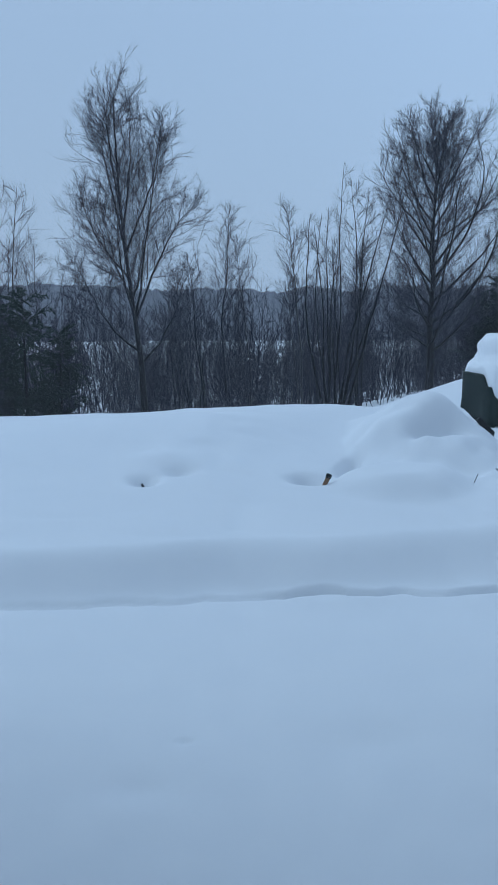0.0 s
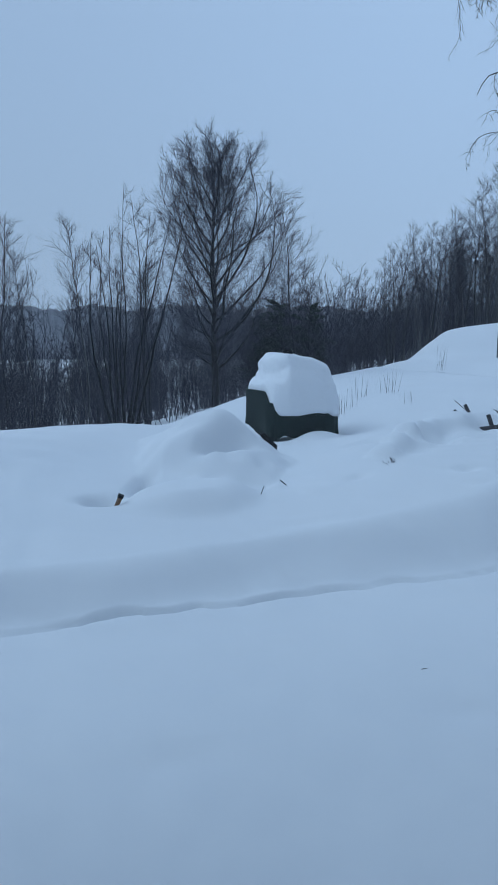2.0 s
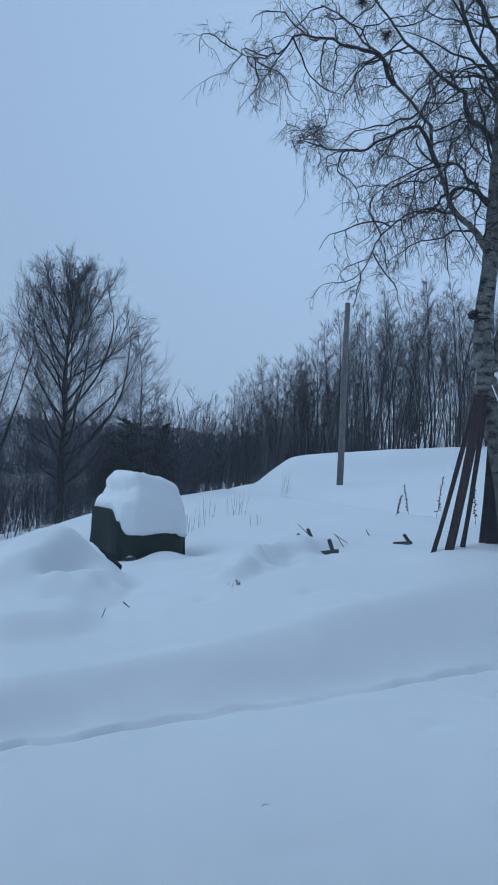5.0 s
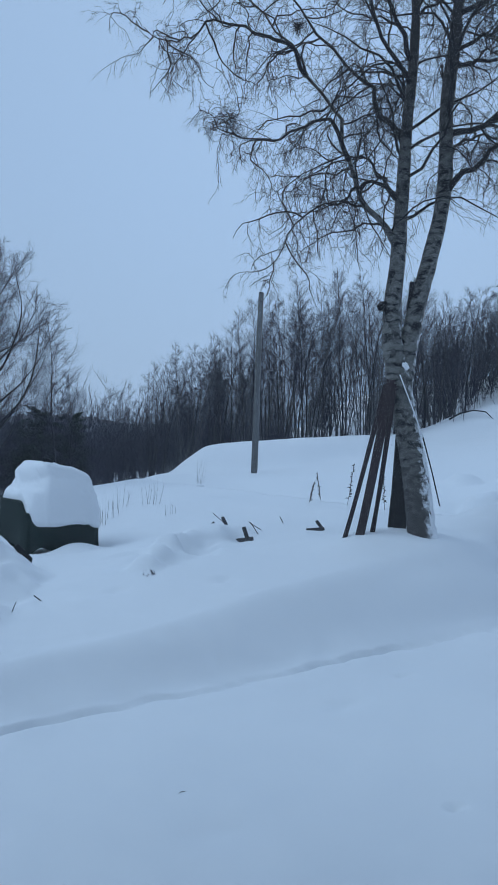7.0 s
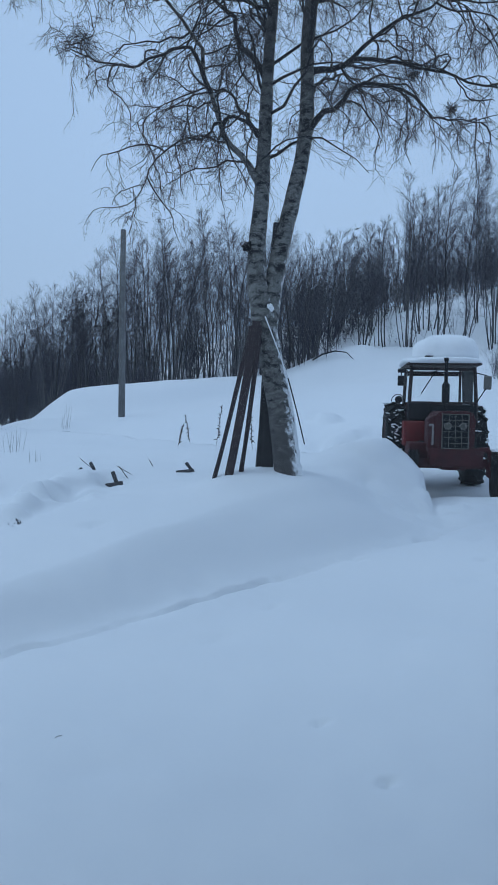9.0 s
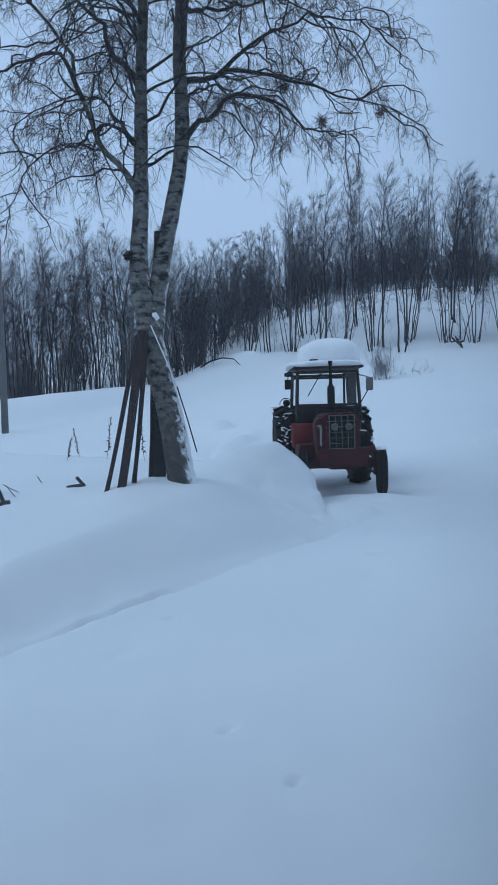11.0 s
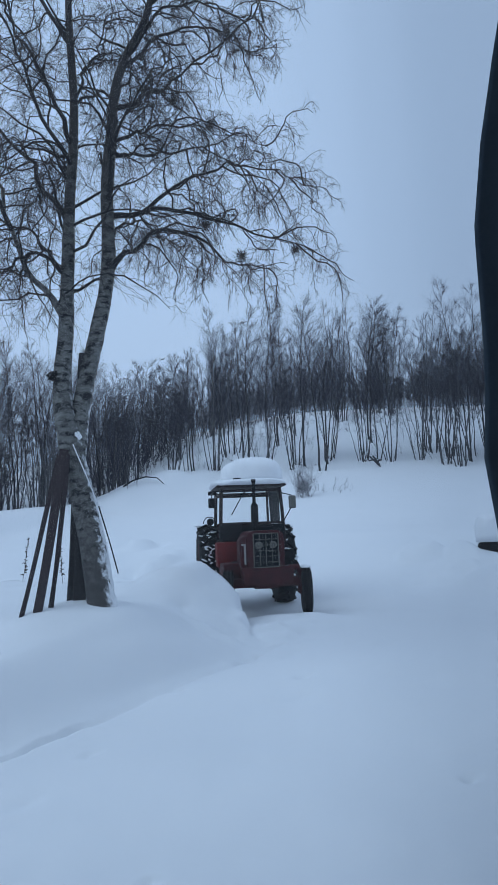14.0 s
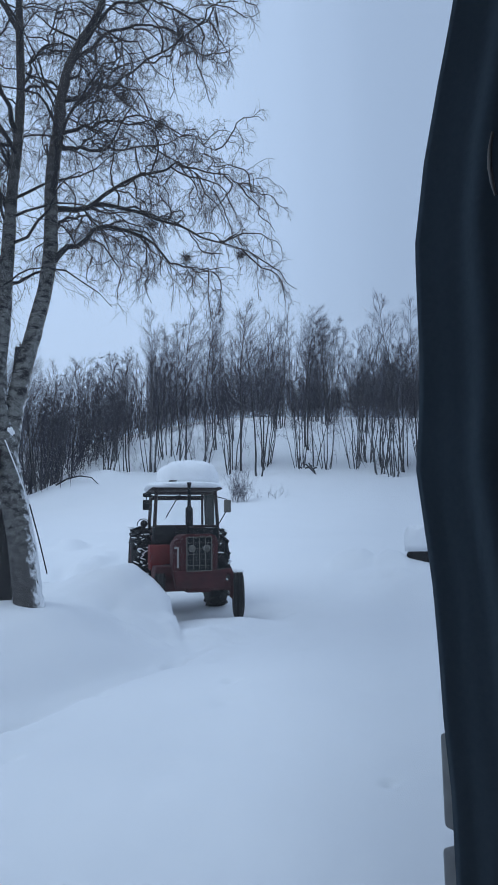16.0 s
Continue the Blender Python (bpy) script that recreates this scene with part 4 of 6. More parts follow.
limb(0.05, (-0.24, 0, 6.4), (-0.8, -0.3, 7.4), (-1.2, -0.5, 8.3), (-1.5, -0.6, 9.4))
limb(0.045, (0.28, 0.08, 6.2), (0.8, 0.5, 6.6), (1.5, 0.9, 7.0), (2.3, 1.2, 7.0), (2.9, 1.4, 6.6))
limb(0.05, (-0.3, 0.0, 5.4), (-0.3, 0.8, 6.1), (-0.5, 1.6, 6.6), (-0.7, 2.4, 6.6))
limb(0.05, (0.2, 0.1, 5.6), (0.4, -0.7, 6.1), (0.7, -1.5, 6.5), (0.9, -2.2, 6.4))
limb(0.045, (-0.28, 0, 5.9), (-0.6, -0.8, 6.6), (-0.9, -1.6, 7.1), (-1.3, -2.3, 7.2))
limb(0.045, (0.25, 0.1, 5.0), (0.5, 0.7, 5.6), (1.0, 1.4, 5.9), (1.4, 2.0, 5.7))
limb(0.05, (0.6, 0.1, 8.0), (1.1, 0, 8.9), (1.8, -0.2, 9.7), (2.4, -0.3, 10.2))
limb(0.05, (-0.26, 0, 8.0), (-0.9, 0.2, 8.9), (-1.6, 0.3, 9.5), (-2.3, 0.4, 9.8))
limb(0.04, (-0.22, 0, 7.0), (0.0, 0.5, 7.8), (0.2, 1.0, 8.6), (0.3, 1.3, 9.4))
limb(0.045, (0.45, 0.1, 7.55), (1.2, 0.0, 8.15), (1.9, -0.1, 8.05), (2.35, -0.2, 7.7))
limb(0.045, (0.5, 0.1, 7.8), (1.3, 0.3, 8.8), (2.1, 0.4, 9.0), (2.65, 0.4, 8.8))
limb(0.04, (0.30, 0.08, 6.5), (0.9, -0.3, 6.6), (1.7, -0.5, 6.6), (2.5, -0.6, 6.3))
q = np.linspace(0, 1, 46)
r_left = np.interp(q, [0, 0.045, 0.09, 0.18, 0.27, 0.36, 0.45, 0.7, 1], [0.215, 0.192, 0.173, 0.157, 0.152, 0.126, 0.103, 0.062, 0.017])


def stem_mesh(line, radii, sides, rough):
    """A trunk whose skin swells and pits."""
    t = unit(np.gradient(line, axis=0))
    u = unit(np.cross(t, np.array([0, 1.0, 0])))
    v = np.cross(t, u)
    ang = 2 * np.pi * np.arange(sides) / sides
    lump = 1 + rough * ripple(ang[None] * 2.2 + 0 * line[:, 2:3], line[:, 2:3] * 3 + 0 * ang[None], 1.0) + rough * 0.5 * ripple(ang[None] * 5, line[:, 2:3] * 9 + 0 * ang[None], 1.0)
    lump = lump[:, :, None] * np.asarray(radii)[:, None, None]
    ring = line[:, None] + lump * (np.cos(ang)[None, :, None] * u[:, None] + np.sin(ang)[None, :, None] * v[:, None])
    return grid_mesh("stem", ring.reshape(-1, 3), len(line), sides, True)


fine_left = curve(left_stem, 140)
fine_right = curve(right_stem, 120)
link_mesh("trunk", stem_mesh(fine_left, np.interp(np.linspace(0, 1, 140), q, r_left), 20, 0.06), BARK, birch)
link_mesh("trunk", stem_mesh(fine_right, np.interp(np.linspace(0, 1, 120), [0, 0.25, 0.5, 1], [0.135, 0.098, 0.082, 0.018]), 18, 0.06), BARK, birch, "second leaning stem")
# wind-packed snow along one flank of the trunk
sz = np.linspace(0, 1, 60)[:, None]
sa = np.pi * np.linspace(0.60, 1.30, 30)[None]
mid_line = np.stack([np.interp(-0.1 + 1.75 * sz[:, 0], fine_left[:60, 2], fine_left[:60, i]) for i in range(3)], -1)
mid_r = np.interp(mid_line[:, 2], left_stem[:30, 2], r_left[:30])[:, None]
pack = 0.030 * (1 - ((sa / np.pi - 0.98 + 0.06 * sz) / (0.25 - 0.14 * sz)) ** 2) + 0.030 * ripple(sa * 3, mid_line[:, 2:3] * 9 + 0 * sa, 1.0) + 0.028 * ripple(sa * 8, mid_line[:, 2:3] * 22 + 0 * sa, 1.0) - 0.022 - 0.030 * smooth(0.62, 0.95, sz + 0 * sa)
sr = mid_r * 1.02 + np.clip(pack, -0.06, 0.014)
packed = mid_line[:, None] + np.stack([-np.cos(sa) * sr, -np.sin(sa) * sr, 0 * sr], -1)
link_mesh("packed_snow", grid_mesh("packed_snow", packed.reshape(-1, 3), 60, 30, False), SNOW_CAP, birch, "snow packed on the bark")
lines = np.stack([p for p, r in BOUGHS])
lr = np.array([r for p, r in BOUGHS])
ll = np.linalg.norm(np.diff(lines, axis=1), axis=2).sum(1)
stems12 = np.stack([curve(left_stem[20:], 12), curve(right_stem[14:], 12)])
own, lo_ = sprout(g, stems12, 24, 0.1, 0.98, np.array([1.7, 1.6]), 58, 0.3, 0.15, 0.30, 8)
two, l2 = sprout(g, lines, 15, 0.10, 1.0, np.clip(ll * 0.42, 0.8, 1.4), 56, 0.05, 0.20, 0.34, 10, None, 0.3)
both, lb = np.concatenate([two[:, :8], own]), np.concatenate([l2, lo_])
three, l3 = sprout(g, both, 7, 0.12, 1.0, np.clip(lb * 0.52, 0.35, 0.80), 54, 0.0, 0.26, 0.40, 8, None, 0.3)
four, l4 = sprout(g, three, 6, 0.1, 1.0, np.clip(l3 * 0.60, 0.16, 0.46), 52, -0.10, 0.42, 0.36, 3)
# weeping shoots below the lower limbs
lower = lines[lines[:, :, 2].mean(1) < 6.75]
weep, lw = sprout(g, lower, 5, 0.3, 1.0, np.full(len(lower), 0.98), 60, -0.1, 0.42, 0.26, 10, None, 0.2)
weep2, lw2 = sprout(g, weep, 8, 0.15, 1.0, lw * 0.36, 46, -0.2, 0.5, 0.3, 5, None, 0.3)
weep3, lw3 = sprout(g, weep2, 5, 0.1, 1.0, lw2 * 0.55, 42, -0.2, 0.3, 0.2, 2)
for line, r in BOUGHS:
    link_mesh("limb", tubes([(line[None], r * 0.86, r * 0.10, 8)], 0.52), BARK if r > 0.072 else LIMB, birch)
link_mesh("crown", tubes([(own, np.clip(lo_ * 0.014, 0.008, 0.024), 0.004, 5), (two, np.clip(l2 * 0.012, 0.007, 0.015), 0.0038, 5)]), LIMB, birch, "dark twisting branches")
five, l5 = sprout(g, four, 3, 0.2, 1.0, np.clip(l4 * 0.5, 0.08, 0.2), 42, -0.1, 0.3, 0.2, 2)
link_mesh("fine_crown", spikes([(five, 0.0015), (weep3, 0.0018)]), TWIG, birch, "lace of hair-fine twig ends")
link_mesh("twig_crown", tubes([(three, 0.0047, 0.0022, 3), (four, 0.0020, 0.0012, 3), (weep, 0.0056, 0.0020, 4), (weep2, 0.0022, 0.0012, 3)]), TWIG, birch, "fine hanging twigs")


def witch_broom(at, size, seed):
    """A dense knot of twigs in the crown."""
    k = np.random.RandomState(seed)
    d = unit(k.randn(160, 3)) * size * 0.8 * (0.4 + 0.6 * k.rand(160, 1))
    mid = np.array(at) + d * 0.5 + k.randn(160, 3) * 0.02
    return np.stack([np.array(at) + d * 0.05, mid, np.array(at) + d + k.randn(160, 3) * 0.03], 1)


brooms = np.concatenate([witch_broom(p, s, i) for i, (p, s) in enumerate((((1.15, -0.1, 7.09), 0.17), ((1.68, -0.2, 6.7), 0.2), ((1.6, 0, 5.28), 0.14), ((2.06, -0.2, 4.75), 0.16),
                                                                         ((-1.75, -0.4, 6.75), 0.2), ((-2.09, -0.4, 7.27), 0.18), ((3.0, 0.3, 5.1), 0.14)))])
link_mesh("twig_knot", tubes([(brooms, 0.0026, 0.0014, 3)]), TWIG, birch, "dense dark twig knots")
# ---- snow caps and other shaped bodies ----


def dome(size, at=(0, 0, 0), lump=0.06, square=3.0, seed=0, flat=0.0, rows=26, cols=56):
    """A rounded, uneven cap of snow with a flat underside."""
    ph, th = np.linspace(0, 1, rows), np.linspace(0, 2 * np.pi, cols, endpoint=False)
    pr = np.sin(ph * np.pi / 2) ** (2 / square)
    pz = np.cos(ph * np.pi / 2) ** (2 / (square + flat))
    cx, sx = np.cos(th), np.sin(th)
    ex, ey = np.sign(cx) * np.abs(cx) ** (2 / square), np.sign(sx) * np.abs(sx) ** (2 / square)
    x, y = pr[:, None] * ex[None], pr[:, None] * ey[None]
    z = pz[:, None] + 0 * x
    n = 1 + lump * ripple(x * 1.5 + seed, y * 1.5 + z * 1.3, 0.6) + lump * 0.5 * ripple(x * 4 + seed, y * 4 + z * 3, 0.7)
    v = np.stack([x * n * size[0] / 2, y * n * size[1] / 2, z * n * size[2]], -1)
    v[-1, :, 2] += 0.03 * size[2]
    low = v[-1:].copy()
    low[..., :2] *= 0.55
    v = np.concatenate([v, low]) + np.array(at)
    return grid_mesh("dome", v.reshape(-1, 3), rows + 1, cols, True)


# ---- the covered thing under its green tarpaulin ----
tarp_at = place(20.4, 11.3)
tarp = thing("covered_trailer", Matrix.Translation((tarp_at[0], tarp_at[1], 0.57)) @ Matrix.Rotation(radians(-20.4 + 26), 4, "Z"),
             "dark green tarpaulin over a low trailer, half buried in snow", "trailer")
n_r, n_c = 26, 96
th = np.linspace(0, 2 * np.pi, n_c, endpoint=False)
sq = lambda c: np.sign(c) * np.abs(c) ** 0.36
hz = np.linspace(0, 1, n_r)[:, None]
fold = 0.045 * np.sin(th * 9 + 0.6) + 0.03 * np.sin(th * 17 + 1.0) + 0.03 * ripple(th * 3, 0 * th, 0.6)
wide = 0.97 + (1 - hz) ** 1.5 * (0.01 + 0.8 * fold[None]) + 0.02 * hz
tx = 0.62 * sq(np.cos(th))[None] * wide
ty = 0.62 * sq(np.sin(th))[None] * wide
hem = 0.08 + 0.22 * np.clip(-np.cos(th), 0, 1) ** 2 * np.clip(0.6 + np.sin(th), 0, 1) + 0.05 * np.sin(th * 3 + 0.5) + 0.04 * ripple(th * 2, 0 * th, 0.5)
low = 0.45 + 0.25 * (np.clip(-np.cos(th), 0, 1) * (1 + np.sin(th)))[None] + 0.025 * np.sin(th * 4 + 1)[None] + 0.05 * ripple(th * 2.5, 0 * th, 0.7)[None]
tz = hem[None] * (1 - hz) + (low + 0.07) * hz + 0.012 * np.sin(th * 9)[None]
tv = np.stack([tx + 0 * tz, ty + 0 * tz, tz + 0 * tx], -1)
top = tv[-1:] * np.array([0.70, 0.70, 1]) + np.array([0, 0, 0.02])
mid = tv[-1:] * np.array([0.02, 0.02, 0]) + np.array([0, 0, 0.75])
link_mesh("tarpaulin", grid_mesh("tarpaulin", np.concatenate([tv, top, mid]).reshape(-1, 3), n_r + 2, n_c, True), TARP, tarp)
# the cap: upright sides, a top that slopes off, an uneven hem that hangs lower over the front
ph = np.linspace(0, 1, 34)[:, None]
pr = np.minimum(1, np.sin(np.clip(ph * 1.55, 0, 1) * np.pi / 2) ** 0.75)
side = np.clip((ph - 0.55) / 0.45, 0, 1)
crown_z = 1.34 - 0.30 * (1 - np.cos(np.clip(ph * 1.55, 0, 1) * np.pi / 2)) ** 1.6
rnd = lambda c: np.sign(c) * np.abs(c) ** 0.5
kx, ky = 0.630 * rnd(np.cos(th))[None] * pr, 0.665 * rnd(np.sin(th))[None] * pr
swell = 1 + 0.035 * np.sin(side * np.pi) + 0.035 * ripple(kx * 1.3 + 3, ky * 1.3 + ph * 1.5, 0.7) + 0.025 * ripple(kx * 3, ky * 3 + ph * 4, 0.7) + 0.010 * ripple(kx * 14, ky * 14 + ph * 16, 0.7) + 0.02 * ripple(kx * 7, ky * 7 + ph * 9, 0.7) - (0.11 + 0.24 * np.clip(-np.cos(th), 0, 1)[None] + 0.08 * np.clip(-np.sin(th), 0, 1)[None]) * (1 - side) * pr ** 3
kz = crown_z * (1 - side) + (1.06 - (1.06 - low) * side ** 0.9) * side - 0.16 * kx * (1 - side) - 0.6 * np.clip(-kx - 0.30, 0, 1) * (1 - side) + 0.03 * ripple(kx * 4, ky * 4, 0.6)
kv = np.stack([np.clip(kx * swell, -0.565, 0.70), np.clip(ky * swell, -0.665, 0.8), kz + 0 * kx], -1)
under = kv[-1:] * np.array([0.9, 0.9, 1])
under2 = kv[-1:] * np.array([0.5, 0.5, 1]) + np.array([0, 0, 0.1])
link_mesh("snow_cap", grid_mesh("snow_cap", np.concatenate([kv, under, under2]).reshape(-1, 3), 36, n_c, True), SNOW_CAP, tarp, "thick tilted block of snow")
part("handle", box((0.13, 0.06, 0.08), (0, 0, 0), 0.012, Matrix.Translation((-0.22, -0.34, 1.385)) @ Matrix.Rotation(0.3, 4, "Y"), box((0.03, 0.03, 0.30), (-0.26, -0.26, 1.27), 0.006)), BLACK, tarp, "black handle sticking out of the snow")
flap_at = (Matrix.Translation((tarp_at[0], tarp_at[1], 0.60)) @ Matrix.Rotation(radians(-20.4 + 26), 4, "Z")).inverted() @ place(18.55, 9.2, 0.80)
part("flap", hull_prism([(-0.11, 0.13), (-0.07, 0.17), (0.13, -0.02), (0.11, -0.12), (0.0, -0.02)], -0.02, 0.02, 0.004, box((0.10, 0.04, 0.05), (0.06, 0.03, -0.06), 0.008)), BLACK, tarp, "loose stiff dark corner of the tarpaulin").location = flap_at

# ---- the old pole ----
pole_at = place(36.38, 27.6)
pole = part("utility_pole", rod([(0, 0, -0.6), (0.01, 0, 2.0), (0.0, 0.01, 4.8), (0.01, 0, 6.93)], [0.13, 0.125, 0.112, 0.10], 14), POLE_WOOD)
pole.matrix_world = Matrix.Translation(pole_at + Vector((0, 0, 0.12)))
tagged(pole, "weathered grey wooden pole without wires on a snow mound", "pole")
part("cap_plate", lathe([(0, 0.085), (0, 0.105), (0.03, 0.105), (0.04, 0.05)], 14, None, Matrix.Translation((0.01, 0, 6.93)) @ Matrix.Rotation(-math.pi / 2, 4, "Y")), BLACK, pole, "dark metal cap")

# ---- planks leaning on the big birch ----
right_v = Vector((math.cos(radians(BIRCH_A)), -math.sin(radians(BIRCH_A)), 0))
away_v = Vector((math.sin(radians(BIRCH_A)), math.cos(radians(BIRCH_A)), 0))


def by_birch(x, y, z):
    return birch_base + right_v * x + away_v * y + Vector((0, 0, z))


def plank(foot, head, wide, thick, mat, label, spin=0.0):
    """A board from foot to head, with slightly worn edges."""
    a, b = by_birch(*foot), by_birch(*head)
    d = b - a
    bm = bmesh.new()
    rng_ = random.Random(int(wide * 1000) + int(foot[0] * 100))
    box((wide, thick, d.length + 0.3), (0, 0, d.length / 2 - 0.15), 0.006, None, bm)
    bmesh.ops.subdivide_edges(bm, edges=[e for e in bm.edges if e.calc_length() > 1.0], cuts=7)
    for v in bm.verts:
        v.co.x += 0.012 * math.sin(v.co.z * 1.7 + rng_.random())
        v.co.y += 0.010 * math.sin(v.co.z * 1.1 + wide * 40)
    ob = part("plank", bm, mat, None, "", False)
    # the wide face looks towards the road
    up = d.normalized()
    across = (right_v - up * right_v.dot(up)).normalized()
    ob.matrix_world = Matrix.Translation(a) @ Matrix((across, up.cross(across), up)).transposed().to_4x4() @ Matrix.Rotation(spin, 4, "Z")
    return tagged(ob, label, "plank", "planks leaning on the birch")


plank((-0.89, -0.42, 0.0), (-0.44, -0.12, 2.0), 0.055, 0.04, PLANK, "narrow brown plank leaning on the birch trunk", 0.1)
plank((-0.71, -0.38, 0.0), (-0.37, -0.14, 2.06), 0.105, 0.045, PLANK, "wide brown plank leaning on the birch trunk", -0.12)
plank((-0.55, -0.25, 0.1), (-0.325, -0.18, 2.0), 0.056, 0.05, PLANK, "narrow brown plank with its foot in snow", 0.15)
plank((-0.35, 0.28, 0.0), (-0.135, 0.0, 3.38), 0.090, 0.05, PLANK_DARK, "long black lath standing in the fork of the birch", 0.2)
plank((-0.23, 0.16, 0.0), (-0.17, 0.20, 1.55), 0.160, 0.04, PLANK_DARK, "wide black board leaning behind the birch trunk", 0.1)
wire = part("cord", rod([by_birch(0.28, -0.10, 0.45), by_birch(0.17, -0.14, 0.88), by_birch(0.045, -0.14, 1.32)], [0.008, 0.008, 0.009], 6), BLACK)
tagged(wire, "thin black and white cord stretched down beside the birch trunk", "cord")
part("pale_end", rod([by_birch(0.045, -0.14, 1.32), by_birch(-0.10, -0.19, 1.70), by_birch(-0.27, -0.20, 2.12)], 0.008, 6), SNOW_CAP, wire, "frosted pale upper end")
patch = link_mesh("snow_patch", dome((0.07, 0.11, 0.03), (0, 0, 0), 0.25, 2.4, 5), SNOW_CAP)
patch.matrix_world = Matrix.Translation(by_birch(-0.20, -0.16, 2.24)) @ Matrix.Rotation(radians(-BIRCH_A), 4, "Z") @ Matrix.Rotation(radians(75), 4, "X") @ Matrix.Rotation(0.5, 4, "Z")
tagged(patch, "lump of snow caught in the fork of the birch", "snow")
tin = thing("bird_feeder", Matrix.Translation(by_birch(-0.53, -0.1, 2.98)), "small dark bird feeder fixed to the birch stem", "bird feeder")
part("tray", box((0.12, 0.10, 0.05), (0.03, 0, 0.03), 0.014), BLACK, tin)
part("roof", hull_prism([(-0.06, 0.06), (0.02, 0.13), (0.09, 0.11), (0.09, 0.06), (-0.02, 0.05)], -0.06, 0.06, 0.004), BLACK, tin)
part("arm", rod([(0.05, 0, 0.02), (0.2, 0.05, 0.02)], 0.012, 6), BLACK, tin)

# ---- boards and sticks that poke out of the snow ----


def stick(a, r, up, long, lean, swing, wide, thick, mat, label, sink=0.12, name="board"):
    """A piece of board or stick standing at a slant in the snow."""
    p = place(a, r)
    wide, thick, long = wide * 0.8, thick * 0.7, long * 0.85
    bm = box((wide, thick, long + sink), (0, 0, (long - sink) / 2), min(thick, wide) * 0.2)
    ob = part(name, bm, mat, None, "", False)
    ob.matrix_world = Matrix.Translation(p + Vector((0, 0, up))) @ Matrix.Rotation(radians(-a), 4, "Z") @ Matrix.Rotation(radians(lean), 4, "Y") @ Matrix.Rotation(radians(swing), 4, "X")
    return tagged(ob, label, name, "boards in the snow")


stick(36.15, 10.0, 0.0, 0.26, -20, 0, 0.07, 0.06, GREY_WOOD, "short grey board standing in the snow")
stick(35.75, 10.0, 0.03, 0.17, 78, 20, 0.09, 0.08, GREY_WOOD, "grey board lying on the snow")
stick(34.3, 10.5, 0.0, 0.15, -28, 0, 0.06, 0.05, GREY_WOOD, "stub of grey board standing in the snow")
stick(32.7, 10.7, 0.0, 0.20, 45, 0, 0.05, 0.04, GREY_WOOD, "slanting stub of grey board in the snow")
stick(42.1, 10.7, 0.0, 0.20, -38, 0, 0.06, 0.06, GREY_WOOD, "leaning grey board in the snow")
stick(41.4, 10.6, 0.015, 0.18, 82, 15, 0.06, 0.05, GREY_WOOD, "grey board lying beside a leaning one")
stick(36.9, 10.3, 0.0, 0.24, -35, 0, 0.014, 0.014, WEED, "thin bent twig in the snow", name="twig")
stick(37.2, 10.6, 0.0, 0.28, -60, 0, 0.012, 0.012, WEED, "thin slanting twig in the snow", name="twig")
stick(34.0, 11.2, 0.05, 0.24, -50, 0, 0.012, 0.012, WEED, "thin slanting twig in the snow", name="twig")
stick(38.9, 11.5, 0.0, 0.14, -30, 0, 0.016, 0.016, WEED, "thin short twig in the snow", name="twig")
stake = stick(6.3, 7.05, 0.02, 0.10, 22, 12, 0.055, 0.045, ORANGE, "orange painted stub of a stake in the snow", name="stake")
part("cap", box((0.058, 0.044, 0.036), (0, 0, 0.085), 0.006), BLACK, stake, "black top")
stick(-8.4, 7.2, 0.0, 0.13, -28, 0, 0.03, 0.02, GREY_WOOD, "short grey stick in a hollow of the snow", name="twig")
stick(18.0, 7.15, 0.0, 0.11, 20, 0, 0.010, 0.010, POLE_WOOD, "thin twig at the foot of the heap", name="twig")
stick(20.0, 7.5, 0.01, 0.09, -52, 0, 0.016, 0.012, POLE_WOOD, "tip of a board in the heap of snow", name="twig")


def weed(a, r, h, seed, leafy=True, lean=0.0):
    """A dry stalk with withered seed heads."""
    k = np.random.RandomState(seed)
    p = place(a, r)
    line = np.stack([np.linspace(0, 1, 7) * (k.randn() * 0.08 + lean) * h, k.randn(7) * 0.005, np.linspace(-0.1, h, 7)], -1)[None]
    groups = [(line, 0.007, 0.004, 4)]
    if not leafy:
        more = [line + np.array([dx, 0.02, 0]) + np.linspace(0, 1, 7)[None, :, None] * np.array([k.randn() * 0.12 * h, 0, -0.3 * h * k.rand()]) for dx in (-0.09, 0.05, 0.12)]
        groups = [(np.concatenate([line] + more), 0.0042, 0.0022, 3)]
    if leafy:
        one, l1 = sprout(k, line, 26, 0.25, 1.0, np.array([0.07]), 60, 0.1, 0.5, 0.2, 3)
        groups.append((one, 0.014, 0.005, 4))
    ob = link_mesh("dry_weed", tubes(groups), WEED)
    ob.matrix_world = Matrix.Translation(p)
    return tagged(ob, "dry brown weed stalk standing in the snow", "weed", "dry weeds")


weed(40.8, 15.3, 0.46, 1, True, 0.25)
weed(41.9, 16.0, 0.66, 2, True, -0.22)
weed(43.9, 15.2, 0.90, 3, True, 0.06)
weed(46.9, 14.5, 0.80, 4, True, -0.1)
for i, (a, r, h) in enumerate(((23.9, 13.0, 0.3), (24.3, 12.8, 0.38), (25.2, 13.2, 0.36), (26.0, 14, 0.4), (27.9, 14.5, 0.40), (28.4, 14.4, 0.42), (32.1, 24, 0.9), (31.9, 24.2, 0.7), (29.8, 13, 0.2))):
    weed(a, r, h, 20 + i, False)
brush = thicket("brush", 12, 28.1, 28.8, 7.95, 8.12, 0.09, 0.15, 33, "dark withered plant under the snow edge", 0.3, 5, 3, 2.0)
